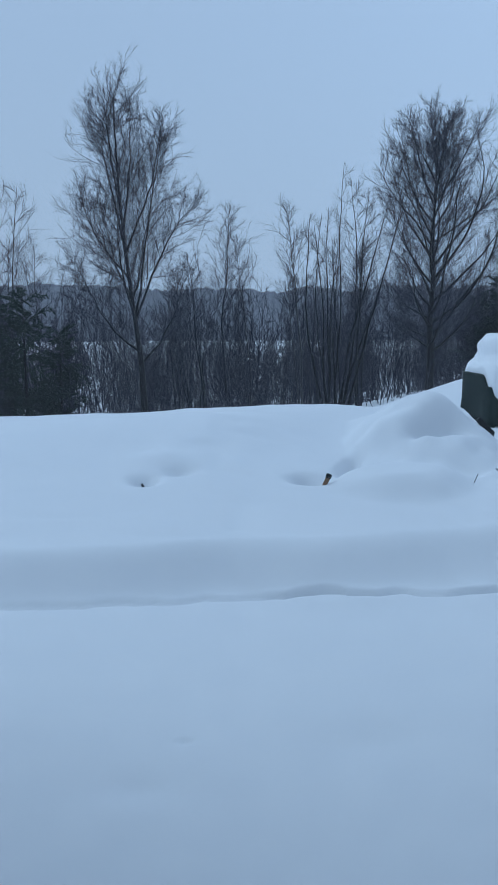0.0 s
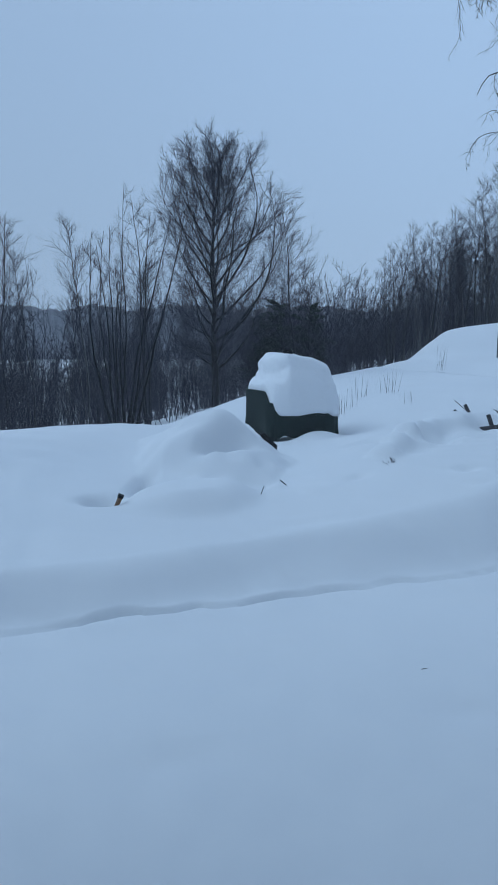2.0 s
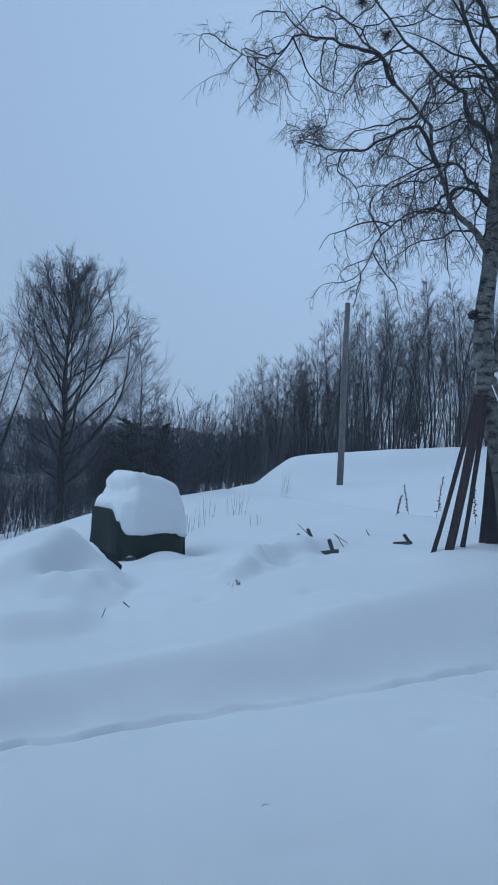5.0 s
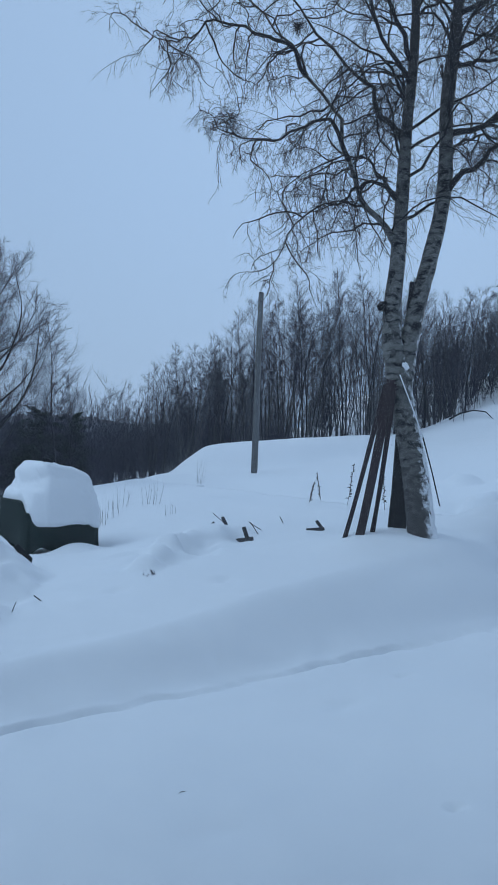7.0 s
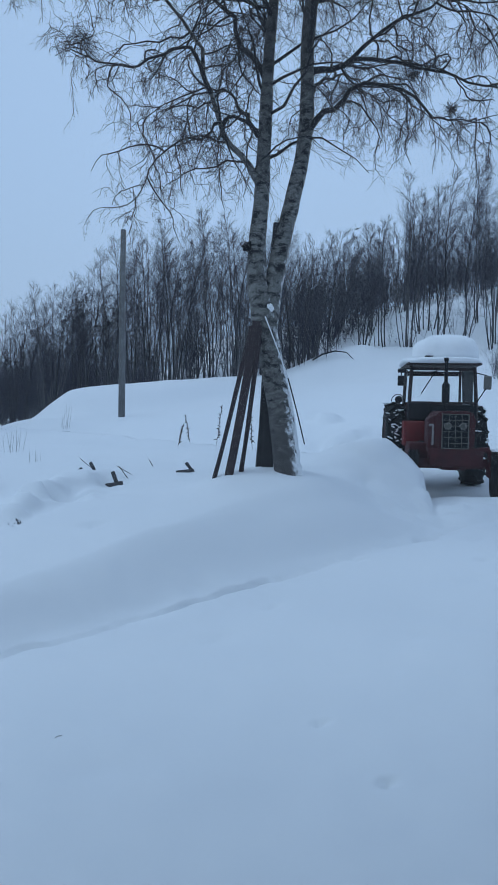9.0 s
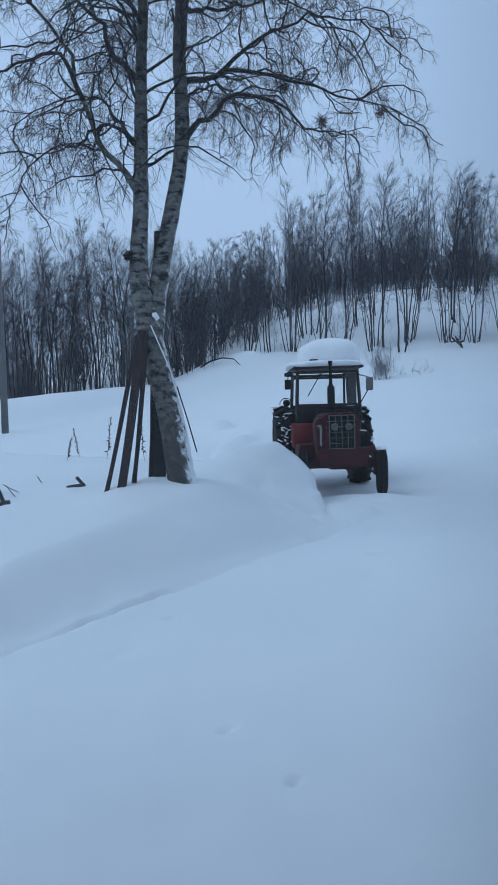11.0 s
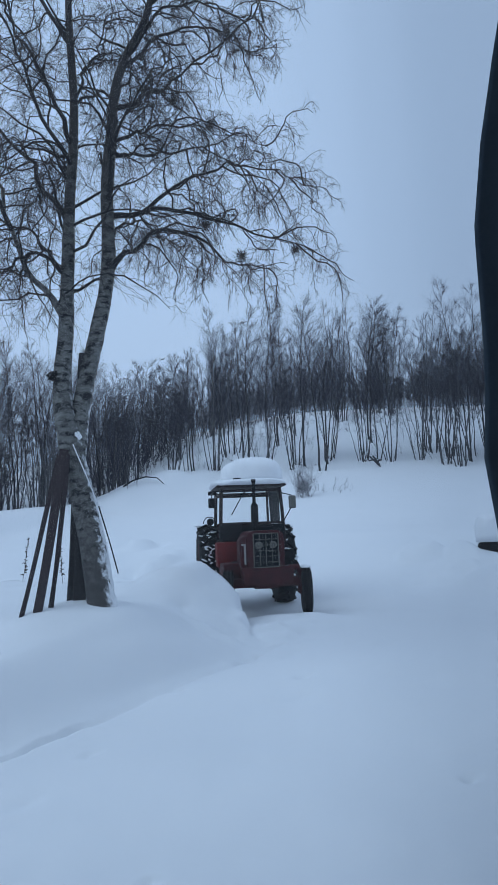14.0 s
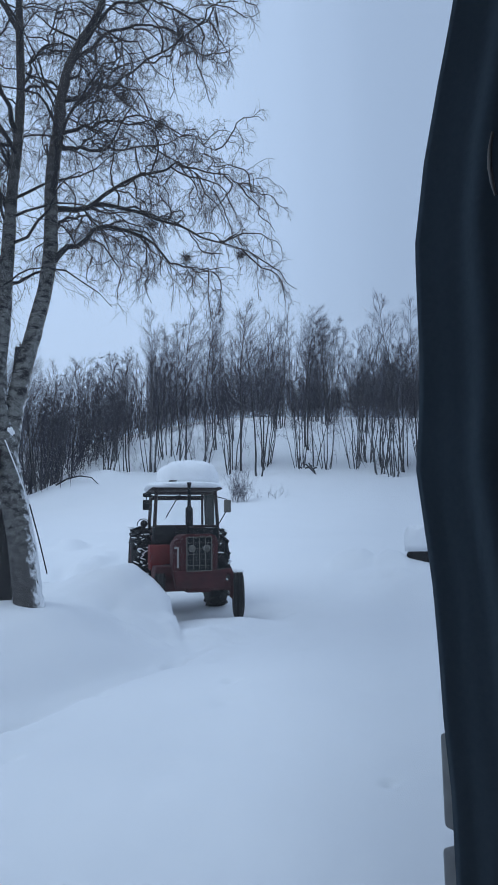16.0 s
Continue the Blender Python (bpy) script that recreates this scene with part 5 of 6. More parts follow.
road_twig = part("twig", rod([(0, 0, 0.003), (0.02, 0.006, 0.005), (0.045, 0.0, 0.003)], 0.0014, 5), WEED)
rp = place(31.4, 4.2)
road_twig.matrix_world = Matrix.Translation(rp)
tagged(road_twig, "small dark twig lying on the snowy road", "twig")

# bushes at the edge of the wood
thicket("bush", 34, 65.4, 66.9, 32, 33.5, 0.6, 1.9, 51, "bare grey bush at the foot of the wood", 0.6, 9, 6, 1.7)
thicket("bush", 16, 67.3, 70.0, 33, 35, 0.2, 0.7, 52, "low bare shoots pressed down by snow", 0.5, 6, 4, 2.4)
thicket("bush", 60, 37, 39.5, 35, 37, 0.3, 1.0, 53, "low grass tufts on the crest of the mound")
fallen = part("branch", rod([place(51.6, 40.6) + Vector((0, 0, 0.05)), place(52.4, 40.5) + Vector((0, 0, 0.28)), place(53.4, 40.4) + Vector((0, 0, 0.42)), place(54.3, 40.3) + Vector((0, 0, 0.30)), place(54.9, 40.2) - Vector((0, 0, 0.05))], [0.05, 0.045, 0.04, 0.032, 0.02], 7), LIMB)
tagged(fallen, "dark bent branch arching out of the snow", "branch")
snag = bmesh.new()
for line in (((-0.30, 0, 0.62), (-0.10, 0, 0.42), (0.12, 0, 0.18), (0.36, 0, -0.1)), ((-0.12, 0.02, 0.66), (0.02, 0, 0.45), (0.22, 0.03, 0.15), (0.30, 0, -0.1)), ((-0.34, 0, 0.36), (-0.10, 0, 0.42), (0.08, 0.05, 0.50)), ((0.10, 0, 0.20), (0.20, 0, 0.36), (0.38, 0, 0.38))):
    rod(line, [0.045, 0.05, 0.045, 0.03][:len(line)], 6, snag)
snag_ob = part("branch", snag, GREY_WOOD)
snag_ob.matrix_world = Matrix.Translation(place(71.9, 41.5)) @ Matrix.Rotation(radians(-72), 4, "Z")
tagged(snag_ob, "broken grey branch sticking out of the snowy slope", "branch")
lp = place(79.9, 19.3)
low_box = thing("covered_box", Matrix.Translation(lp) @ Matrix.Rotation(radians(-80), 4, "Z"), "low dark box under a block of snow", "box")
part("body", hull_prism([(-0.29, -0.12), (0.52, -0.12), (0.52, 0.17), (-0.12, 0.17), (-0.21, 0.13)], -0.3, 0.3, 0.02), RUBBER, low_box)
link_mesh("snow_cap", dome((0.85, 0.7, 0.72), (0.15, 0, 0.14), 0.05, 3.2, 8, 1.0), SNOW_CAP, low_box, "thick cap of snow")

# ---- the tractor ----
tr_at = Vector((13.345, 7.25, 0.55))
tractor = thing("tractor", Matrix.Translation(tr_at) @ Matrix.Rotation(radians(126.0), 4, "Z"), "old red farm tractor with a glazed cab, snow on its roof", "tractor")


def wheel(name, x, y, r, w, lugs, parent):
    """A tyre with bars of tread, and its rim. The axle lies along x."""
    hub = new(name)
    hub.parent = parent
    hub.location = (x, y, r)
    prof = [(-w * 0.40, r * 0.56), (-w * 0.49, r * 0.68), (-w * 0.49, r * 0.80), (-w * 0.42, r * 0.89), (-w * 0.26, r * 0.945), (0, r * 0.965), (w * 0.26, r * 0.945), (w * 0.42, r * 0.89), (w * 0.49, r * 0.80), (w * 0.49, r * 0.68), (w * 0.40, r * 0.56)]
    bm = lathe(prof, 40)
    for i in range(lugs):
        for side in (-1, 1):
            a = 2 * math.pi * (i + (0.5 if side > 0 else 0)) / lugs
            m = Matrix.Rotation(a, 4, "X") @ Matrix.Translation((side * w * 0.24, 0, r * 0.955)) @ Matrix.Rotation(side * 0.32, 4, "Y") @ Matrix.Rotation(side * 0.7, 4, "Z")
            bmesh.ops.create_cube(bm, size=1.0, matrix=m @ Matrix.Diagonal((w * 0.58, r * 0.055, r * 0.075, 1)))
    part("tyre", bm, RUBBER, hub, "", False)
    part("rim", lathe([(-w * 0.36, r * 0.1), (-w * 0.30, r * 0.3), (-w * 0.34, r * 0.5), (-w * 0.44, r * 0.57), (w * 0.44, r * 0.57), (w * 0.34, r * 0.5), (w * 0.30, r * 0.3), (w * 0.36, r * 0.1)], 28), RED_DULL, hub, "dull red rim")
    return hub


rear_a = wheel("rear_wheel", 0.89, 0.0, 0.85, 0.40, 17, tractor)
rear_b = wheel("rear_wheel", -0.70, 0.0, 0.84, 0.40, 17, tractor)


def tyre_snow(hub, r, w, seed):
    """Clods of snow caught between the bars of the tread."""
    k = random.Random(seed)
    for i in range(44):
        bm = bmesh.new()
        a = k.uniform(-1.9, 1.9)
        m = Matrix.Rotation(a, 4, "X") @ Matrix.Translation((k.uniform(-0.46, 0.46) * w, 0, r * k.uniform(0.955, 1.0))) @ Matrix.Rotation(k.uniform(-0.9, 0.9), 4, "Z")
        bmesh.ops.create_icosphere(bm, subdivisions=1, radius=0.5, matrix=m @ Matrix.Diagonal((w * k.uniform(0.20, 0.55), 0.034 * k.uniform(0.6, 1.6), 0.03, 1)))
        part("snow_clod", bm, SNOW_CAP, hub, "clod of snow in the tread")


tyre_snow(rear_a, 0.85, 0.40, 1)
tyre_snow(rear_b, 0.84, 0.40, 2)
front_a = wheel("front_wheel", -0.75, 2.12, 0.42, 0.20, 0, tractor)
front_b = wheel("front_wheel", 0.68, 2.12, 0.42, 0.20, 0, tractor)
for hub in (front_a, front_b):
    hub.rotation_euler = (0, 0, radians(-9))
    ribs = bmesh.new()
    for dx in (-0.065, 0.0, 0.065):
        lathe([(dx - 0.017, 0.40), (dx - 0.013, 0.425), (dx + 0.013, 0.425), (dx + 0.017, 0.40)], 40, ribs)
    part("tread_rib", ribs, RUBBER, hub)
link_mesh("wheel_snow", dome((0.20, 0.36, 0.05), (0, 0, 0.41), 0.1, 2.4, 3), SNOW_CAP, front_a, "snow on the tyre")
# chassis, axle and bonnet
part("front_axle", box((1.25, 0.16, 0.17), (0, 2.12, 0.60), 0.02), RED_DULL, tractor)
for sx in (-1, 1):
    part("steering_arm", rod([(sx * 0.58, 2.12, 0.62), (sx * 0.62, 2.12, 0.72), (sx * 0.64, 2.12, 0.40), (sx * 0.72, 2.12, 0.37)], 0.055, 8), RED_DULL, tractor)
part("axle_beam", rod([(-0.40, 2.26, 0.84), (-0.58, 2.26, 0.86), (-0.625, 2.22, 0.74), (-0.65, 2.14, 0.40)], [0.06, 0.055, 0.045, 0.05], 8), RED_DULL, tractor)
part("chassis", box((0.44, 2.3, 0.34), (0, 1.1, 0.66), 0.03), RED_DULL, tractor)
part("front_bolster", hull_prism([(-0.47, 0.56), (0.42, 0.56), (0.46, 0.88), (-0.51, 0.88)], 2.08, 2.34, 0.02), RED_DULL, tractor, "dark red front weight carrier")
part("bonnet", hull_prism([(-0.33, 0.86), (0.33, 0.86), (0.35, 1.38), (0.31, 1.49), (0.2, 1.535), (-0.2, 1.535), (-0.31, 1.49), (-0.35, 1.38)], 0.72, 2.32, 0.015), RED_DULL, tractor, "dark red sheet metal bonnet")
part("grille_back", box((0.44, 0.03, 0.60), (0, 2.325, 1.17), 0.004), BLACK, tractor)
rim = bmesh.new()
for w_, h_, x_, z_ in ((0.46, 0.014, 0, 1.475), (0.46, 0.014, 0, 0.875), (0.014, 0.61, -0.225, 1.175), (0.014, 0.61, 0.225, 1.175)):
    box((w_, 0.03, h_), (x_, 2.35, z_), 0.004, None, rim)
part("grille_surround", rim, STEEL, tractor)
for i in range(5):
    part("grille_bar", box((0.43, 0.02, 0.010), (0, 2.35, 0.97 + 0.1 * i), 0.003), STEEL, tractor)
for i in range(3):
    part("grille_bar", box((0.010, 0.024, 0.57), (-0.11 + 0.11 * i, 2.352, 1.175), 0.003), STEEL, tractor)
for sx in (-0.130, 0.130):
    lamp = part("headlight", lathe([(0, 0.02), (0, 0.045), (0.02, 0.052), (0.04, 0.048), (0.05, 0.03), (0.055, 0.008)], 20, None, Matrix.Translation((sx, 2.33, 1.27)) @ Matrix.Rotation(math.pi / 2, 4, "Z")), LAMP_GLASS, tractor)
    part("bezel", lathe([(0, 0.051), (0, 0.064), (0.03, 0.064), (0.045, 0.056), (0.045, 0.051)], 20, None, Matrix.Translation((sx, 2.33, 1.27)) @ Matrix.Rotation(math.pi / 2, 4, "Z")), STEEL, lamp, "worn steel ring")
part("front_wing", hull_prism([(0.33, 0.80), (0.46, 0.80), (0.46, 1.36), (0.42, 1.42), (0.33, 1.45)], 1.70, 2.27, 0.015), RED_DULL, tractor, "dark red sheet beside the grille")
part("stripe", box((0.034, 0.012, 0.34), (0.375, 2.275, 1.10), 0.003), OLD_WHITE, tractor, "white painted upright stripe")
part("stripe", box((0.085, 0.012, 0.034), (0.400, 2.275, 1.287), 0.003), OLD_WHITE, tractor, "white painted cross stripe")
part("side_skirt", box((0.50, 0.9, 0.34), (0.50, 1.55, 0.78), 0.03), RED_DULL, tractor, "dark red panel under the side box")
part("side_box", box((0.40, 0.5, 0.48), (0.59, 1.02, 1.10), 0.03), RED, tractor, "bright red side box")
part("side_panel", box((0.42, 0.55, 0.34), (0.48, 0.86, 1.52), 0.03), BLACK, tractor, "black panel below the windscreen")
part("belly", box((0.9, 0.9, 0.5), (0.1, 0.95, 0.72), 0.06), BLACK, tractor)
part("rear_axle", box((1.3, 0.34, 0.40), (0, 0.0, 0.77), 0.05), BLACK, tractor)
for sx in (-1, 1):
    for i in range(5):
        a0 = math.radians(70 + i * 15)
        fender = bmesh.new()
        box((0.30, 0.235, 0.02), (sx * 0.70, 0.86 * math.cos(a0), 0.77 + 0.86 * math.sin(a0)), 0.004, Matrix.Rotation(a0 - math.pi / 2, 4, "X"), fender)
        part("fender_plate", fender, BLACK, tractor)
part("lamp_ring", lathe([(0, 0.02), (0, 0.07), (0.05, 0.075), (0.07, 0.04)], 18, None, Matrix.Translation((0.84, 0.42, 1.76)) @ Matrix.Rotation(math.pi / 2, 4, "Z")), BLACK, tractor, "round fender lamp")
part("lamp_stalk", rod([tuple(p) for p in curve([(0.72, 0.45, 1.66), (0.755, 0.45, 1.80), (0.85, 0.45, 1.855), (0.95, 0.45, 1.81), (0.98, 0.45, 1.72)], 16)], 0.009, 6), BLACK, tractor)
# cab
CW, CF, CB = 0.655, 0.66, -0.70
for sx in (-1, 1):
    part("cab_post", rod([(sx * CW, CF, 1.30), (sx * (CW - 0.02), CF - 0.02, 1.9), (sx * (CW - 0.05), CF - 0.06, 2.42)], 0.036, 8), CAB, tractor)
    part("cab_post", rod([(sx * CW, CB, 1.30), (sx * (CW - 0.05), CB + 0.03, 2.42)], 0.036, 8), CAB, tractor)
    part("cab_side", box((0.03, CF - CB, 0.42), (sx * CW, (CF + CB) / 2, 1.42), 0.008), RED_DULL, tractor)
    pane = part("side_window", box((0.006, CF - CB - 0.1, 0.72), (sx * (CW - 0.02), (CF + CB) / 2, 2.0), 0), CLEAR, tractor, "dirty side pane", False)
    pane.visible_shadow = False
part("cowl", box((2 * CW, 0.10, 0.34), (0, CF, 1.50), 0.02), BLACK, tractor, "black panel under the windscreen")
part("windscreen_rail", box((2 * CW - 0.08, 0.05, 0.06), (0, CF - 0.03, 2.37), 0.012), CAB, tractor)
part("windscreen_rail", box((2 * CW - 0.04, 0.05, 0.05), (0, CF, 1.70), 0.012), CAB, tractor)
part("windscreen_bar", box((0.045, 0.04, 0.66), (-0.33, CF - 0.03, 2.03), 0.01), CAB, tractor)
part("windscreen_bar", box((0.19, 0.03, 0.62), (-0.49, CF - 0.06, 2.03), 0.01), GREY_WOOD, tractor, "pale inner strip beside the windscreen")
screen = part("windscreen", box((2 * CW - 0.1, 0.006, 0.64), (0, CF - 0.02, 2.03), 0, Matrix.Rotation(0.05, 4, "X")), CLEAR, tractor, "", False)
screen.visible_shadow = False
part("rear_rail", box((2 * CW - 0.06, 0.05, 0.10), (0, CB, 2.35), 0.012), CAB, tractor)
part("rear_panel", box((2 * CW - 0.06, 0.04, 0.46), (0, CB, 1.50), 0.012), RED_DULL, tractor)
part("cab_roof", hull_prism([(-0.71, 2.44), (0.71, 2.44), (0.73, 2.465), (0.69, 2.49), (-0.69, 2.49), (-0.73, 2.465)], CB - 0.08, CF + 0.10, 0.012), CAB, tractor, "dark cab roof")
link_mesh("roof_snow", dome((1.54, 1.64, 0.14), (0, 0.0, 2.475), 0.06, 4.5, 1, 1), SNOW_CAP, tractor, "thin snow sheet on the roof")
link_mesh("roof_snow", dome((1.30, 1.38, 0.54), (-0.11, -0.02, 2.55), 0.05, 2.5, 4, 1.2), SNOW_CAP, tractor, "thick pillow of snow on the roof")
part("roof_hatch", box((0.45, 0.35, 0.02), (0.12, 0.46, 2.625), 0.005), BLACK, tractor, "dark edge of the roof hatch")
part("seat", box((0.45, 0.12, 0.36), (0.0, -0.35, 1.38), 0.05, None, box((0.46, 0.42, 0.12), (0, -0.12, 1.18), 0.05)), SEAT, tractor)
steer = bmesh.new()
ringm = Matrix.Translation((0.1, 0.25, 1.64)) @ Matrix.Rotation(-0.35, 4, "X")
rod([ringm @ Vector((0.2 * math.cos(a), 0.2 * math.sin(a), 0)) for a in np.linspace(0, 2 * math.pi, 25)], 0.014, 6, steer)
rod([(0.1, 0.25, 1.64), (0.1, 0.5, 1.3)], 0.02, 6, steer)
part("steering_wheel", steer, BLACK, tractor)
part("exhaust", rod([(0.07, 1.55, 1.5), (0.07, 1.55, 1.66), (0.07, 1.55, 1.72), (0.07, 1.55, 2.02), (0.07, 1.55, 2.07), (0.07, 1.55, 2.46), (0.07, 1.55, 2.47), (0.07, 1.55, 2.52)],
                    [0.035, 0.035, 0.072, 0.072, 0.033, 0.033, 0.045, 0.045], 14), BLACK, tractor, "black upright exhaust with a silencer")
part("wiper", rod([(0.17, CF + 0.02, 2.30), (0.42, CF + 0.03, 1.88)], 0.010, 6, rod([(0.12, CF + 0.02, 2.32), (0.22, CF + 0.02, 2.29)], 0.022, 6)), BLACK, tractor)
part("mirror", box((0.17, 0.05, 0.08), (0.80, CF, 2.33), 0.015), BLACK, tractor, "dark side lamp")
part("mirror", box((0.13, 0.05, 0.20), (0.82, CF + 0.02, 2.13), 0.02), BLACK, tractor, "black mirror head")
part("mirror_arm", rod([(0.60, CF, 2.36), (0.80, CF, 2.38), (0.82, CF + 0.02, 2.2)], 0.012, 6), BLACK, tractor)
part("mirror", box((0.15, 0.04, 0.26), (-0.83, CF + 0.10, 2.10), 0.02), STEEL, tractor, "pale mirror head")
part("mirror_arm", rod([(-0.62, CF, 2.30), (-0.82, CF + 0.08, 2.24), (-0.80, CF + 0.08, 1.98), (-0.64, CF, 1.70)], 0.011, 6), BLACK, tractor)

# ---- the room with the window from which one looks out ----
ROOM = Matrix.Rotation(radians(-40), 4, "Z")


def wall(name, size, at, mat, label, kind="structure"):
    ob = part(name, box(size, at, 0), mat, None, "", False)
    ob.matrix_world = ROOM
    return tagged(ob, label, "wall" if "wall" in name else name, kind=kind)


XL, XR, ZB, ZT, YI, YO = -1.5, 0.75, 0.95, 3.0, 0.42, 0.60
# out of view the walls run long and high to shade nearby snow
wall("wall_front_low", (12.0, YO - YI, ZB + 0.3), (1.5, (YI + YO) / 2, (ZB - 0.3) / 2), PLASTER, "painted wall below the window")
wall("wall_front_top", (12.0, YO - YI, 6.2 - ZT), (1.5, (YI + YO) / 2, (6.2 + ZT) / 2), PLASTER, "painted wall above the window")
wall("wall_front_side", (4.5 + XL, YO - YI, ZT - ZB), ((XL - 4.5) / 2, (YI + YO) / 2, (ZT + ZB) / 2), PLASTER, "painted wall beside the window")
wall("wall_front_end", (7.5 - XR, YO - YI, ZT - ZB), ((XR + 7.5) / 2, (YI + YO) / 2, (ZT + ZB) / 2), PLASTER, "painted wall beside the curtain")
wall("wall_back", (12.0, 0.15, 6.5), (1.5, -3.5, 2.95), PLASTER, "plain painted back wall")
wall("wall_west", (0.15, 4.25, 6.5), (-4.575, -1.49, 2.95), PLASTER, "plain painted side wall")
wall("wall_east", (0.15, 4.25, 6.5), (7.575, -1.49, 2.95), PLASTER, "plain painted side wall")
wall("floor", (12.0, 3.84, 0.1), (1.5, -1.5, 0.3), BOARDS, "brown wooden floor boards")
wall("ceiling", (12.3, 4.3, 0.12), (1.5, -1.47, 5.08), PLASTER, "plain painted ceiling")
# unseen slab with eaves, added to keep sky light off the near snow
wall("roof", (13.2, 5.2, 0.2), (1.5, -1.45, 6.32), GREY_WOOD, "unseen flat roof, added to shade the snow near the house")
window = thing("window_1", ROOM, "white painted window frame at the edge of a dark curtain", "window")
window["kind"] = "structure"
for nm, size, at in (("frame_side", (0.05, 0.10, ZT - ZB), (XR - 0.025, 0.50, (ZT + ZB) / 2)), ("frame_side", (0.05, 0.10, ZT - ZB), (XL + 0.025, 0.50, (ZT + ZB) / 2)),
                     ("frame_head", (XR - XL - 0.1, 0.10, 0.05), ((XL + XR) / 2, 0.50, ZT - 0.025)), ("frame_foot", (XR - XL - 0.1, 0.10, 0.05), ((XL + XR) / 2, 0.50, ZB + 0.025))):
    part(nm, box(size, at, 0.006), WHITE, window)

for z0, z1, off in ((1.757, 1.833, 0.0), (0.98, 1.742, 0.003)):
    part("casement_edge", box((0.018, 0.02, z1 - z0), (0.437 - off, 0.482, (z0 + z1) / 2), 0.004), CASEMENT, window, "pale edge of the open casement")

# the pane, with a tint that darkens towards the side where the curtain hangs
TINTED = bpy.data.materials.new("tinted_window_glass")
TINTED.use_nodes = True
gn, gl = TINTED.node_tree.nodes, TINTED.node_tree.links
gn.clear()
g_out, g_clear = gn.new("ShaderNodeOutputMaterial"), gn.new("ShaderNodeBsdfTransparent")
# a faint translucent veil, added to lift the blacks as haze does
g_mix, g_veil = gn.new("ShaderNodeMixShader"), gn.new("ShaderNodeBsdfTranslucent")
g_mix.inputs[0].default_value = 0.018
g_veil.inputs[0].default_value = (0.8, 0.8, 0.8, 1)
gl.new(g_clear.outputs[0], g_mix.inputs[1])
gl.new(g_veil.outputs[0], g_mix.inputs[2])
gl.new(g_mix.outputs[0], g_out.inputs[0])
g_tc, g_sep, g_map, g_noise, g_add, g_ramp = (gn.new("ShaderNode" + k) for k in ("TexCoord", "SeparateXYZ", "Mapping", "TexNoise", "Math", "ValToRGB"))
g_map.inputs["Scale"].default_value = (22, 22, 1.5)
g_noise.inputs["Scale"].default_value, g_noise.inputs["Detail"].default_value = 1.0, 3
g_add.operation = "MULTIPLY_ADD"
g_add.inputs[1].default_value = 0.05
gl.new(g_tc.outputs["Object"], g_sep.inputs[0])
gl.new(g_tc.outputs["Object"], g_map.inputs[0])
gl.new(g_map.outputs[0], g_noise.inputs["Vector"])
gl.new(g_noise.outputs[0], g_add.inputs[0])
gl.new(g_sep.outputs[0], g_add.inputs[2])
g_ramp.color_ramp.interpolation = "EASE"
g_ramp.color_ramp.elements[0].position, g_ramp.color_ramp.elements[0].color = 0.24, (0.99, 0.992, 0.992, 1)
g_ramp.color_ramp.elements[1].position, g_ramp.color_ramp.elements[1].color = 0.47, (0.865, 0.872, 0.88, 1)
gl.new(g_add.outputs[0], g_ramp.inputs[0])
gl.new(g_ramp.outputs[0], g_clear.inputs[0])
glass = part("pane", box((XR - XL - 0.1, 0.004, ZT - ZB - 0.1), ((XL + XR) / 2, 0.505, (ZT + ZB) / 2), 0), TINTED, window, "clear pane, darker along one side", False)
glass.visible_shadow = False

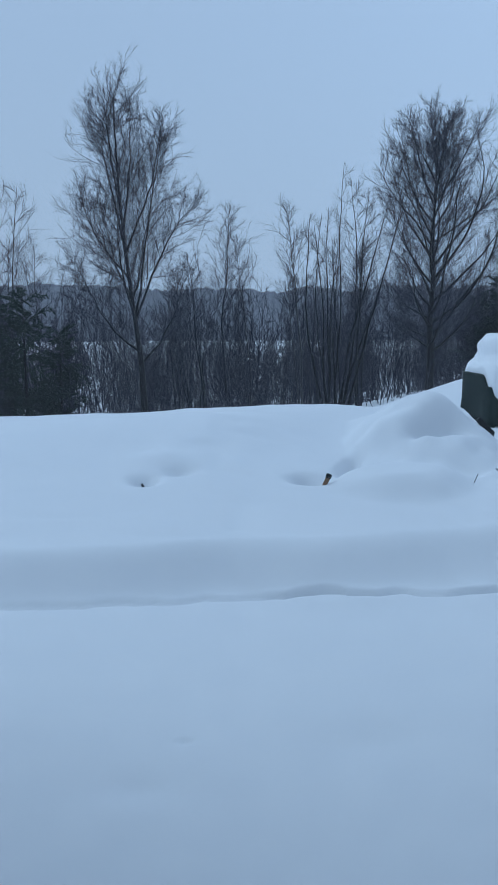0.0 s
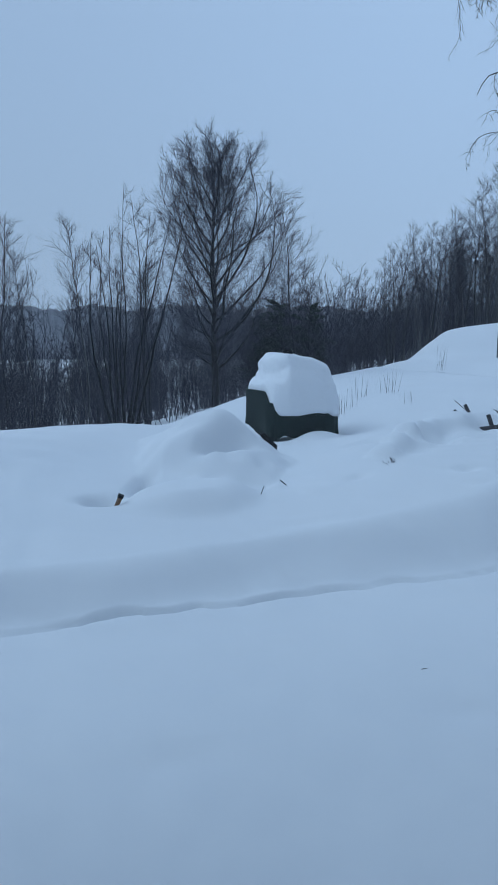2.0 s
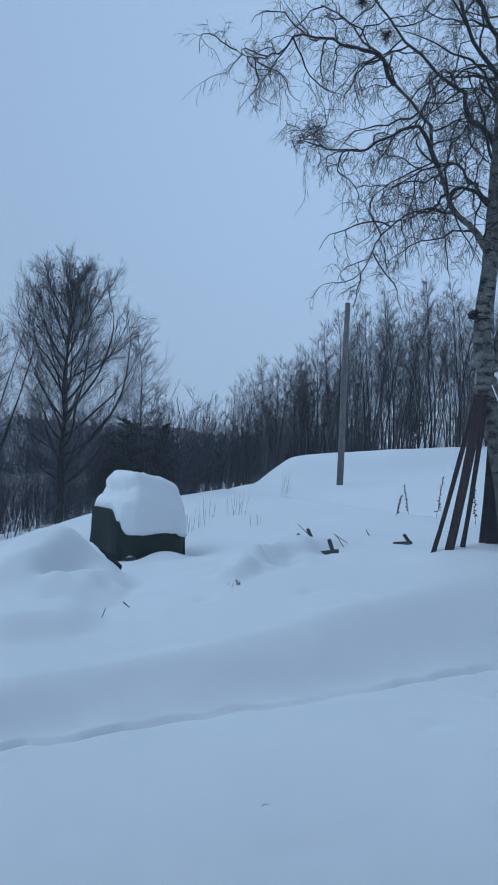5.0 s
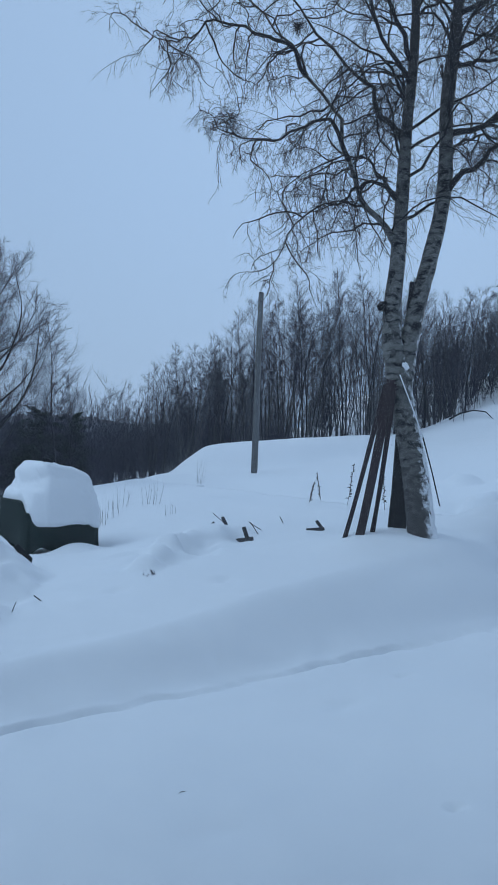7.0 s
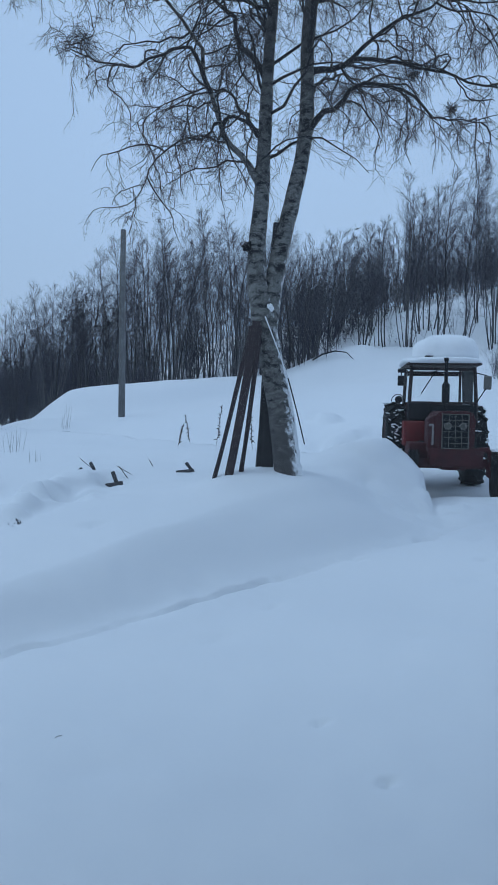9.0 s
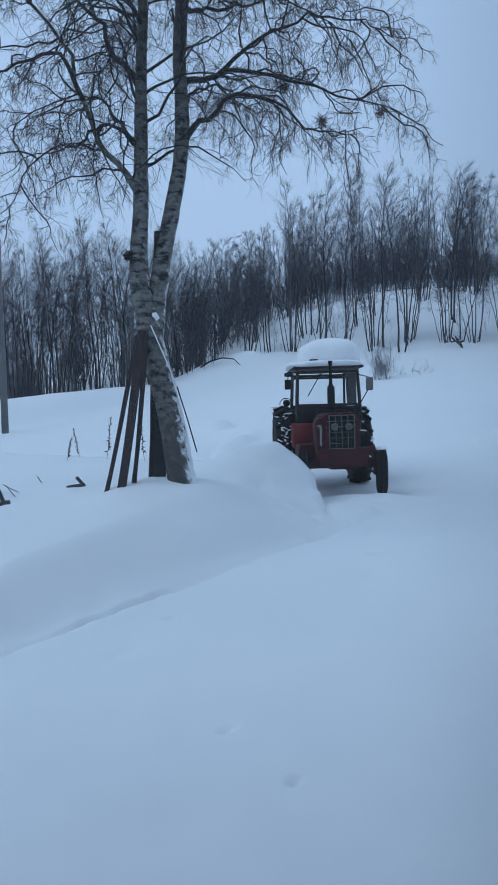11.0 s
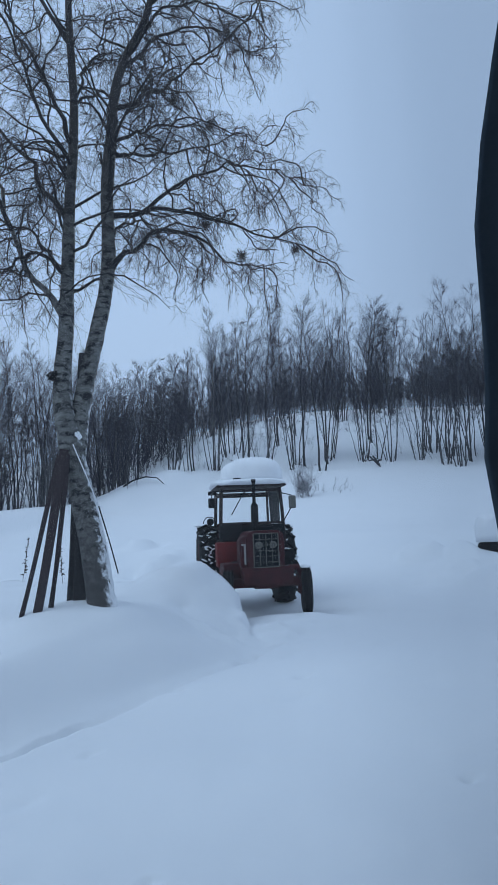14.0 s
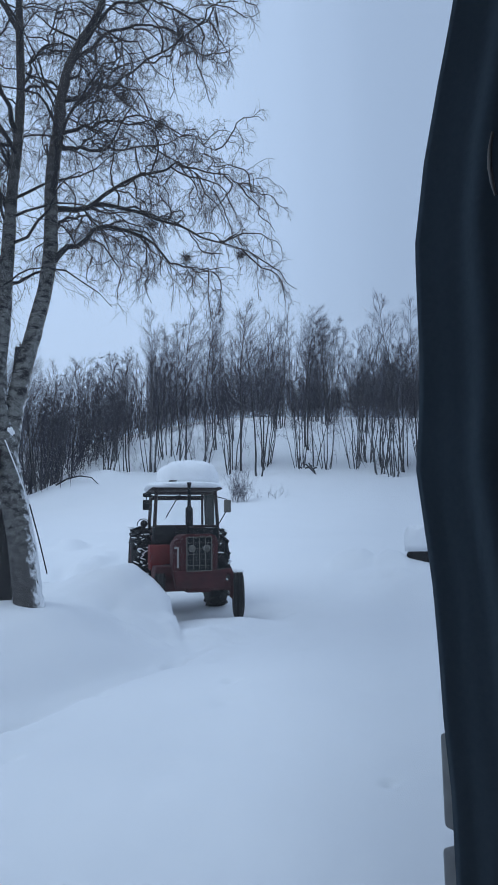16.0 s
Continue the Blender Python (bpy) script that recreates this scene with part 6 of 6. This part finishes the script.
# the dark curtain: folds along its width, a bulging free edge
rows, cols = 130, 110
cz = np.linspace(0.95, 3.1, rows)[:, None]
cu = np.linspace(0, 1, cols)[None]
DIST = 0.56
lift_deg = np.degrees(np.arctan((cz - EYE) / DIST))
edge_deg = np.interp(lift_deg, [-60, -23.8, -18.1, -14, -8.9, -4, 0.8, 5.1, 10.1, 13.6, 18.8, 22.4, 25, 28.3, 33.2, 38.1, 48, 60],
                     [82.6, 81.75, 81.7, 81.4, 81.25, 81.05, 80.6, 80.2, 80.7, 80.87, 80.9, 80.94, 81.4, 82.0, 83.4, 85.0, 88.0, 90]) - 40
ex = DIST * np.sin(np.radians(edge_deg))
ey = DIST * np.cos(np.radians(edge_deg))
cx = ex + cu * 0.12 + (0.0016 * np.sin(cu * 95 + 0.5 * np.sin(cz * 3)) + 0.0035 * np.sin(cu * 41 + 0.3 * np.sin(cz * 2))) * smooth(0, 0.05, cu) + 0.0006 * ripple(cu * 9, cz * 3, 0.5) + 0 * cz
cy = ey - 0.50 * cu + 0 * cz
sheet = np.stack([cx, cy, cz + 0 * cx], -1)
back = sheet - np.array([-0.004, 0.006, 0])
me = quick_mesh("curtain", np.concatenate([sheet.reshape(-1, 3), back.reshape(-1, 3)]),
                np.concatenate([np.stack([i * cols + j + np.array([0, 1, cols + 1, cols]) for i in range(rows - 1) for j in range(cols - 1)]),
                                np.stack([rows * cols + i * cols + j + np.array([0, cols, cols + 1, 1]) for i in range(rows - 1) for j in range(cols - 1)]),
                                np.stack([np.array([i * cols, (i + 1) * cols, rows * cols + (i + 1) * cols, rows * cols + i * cols]) for i in range(rows - 1)])]))
curtain = link_mesh("curtain", me, CLOTH)
curtain.matrix_world = ROOM
tagged(curtain, "dark blue-grey curtain with vertical folds beside the window", "curtain")
cord_line = [Matrix.Rotation(radians(-a), 4, "Z") @ Vector((0, 0.50 * math.cos(radians(e)), EYE + 0.50 * math.sin(radians(e)))) for a, e in ((87.5, 29.5), (87.2, 28.4), (87.1, 27.2), (87.2, 26.2), (87.4, 25.2))]
tie = part("cord", rod(cord_line, [0.0008, 0.0014, 0.0016, 0.0014, 0.0008], 8), OLD_WHITE)
tagged(tie, "short pale loop of cord against the dark curtain", "cord")
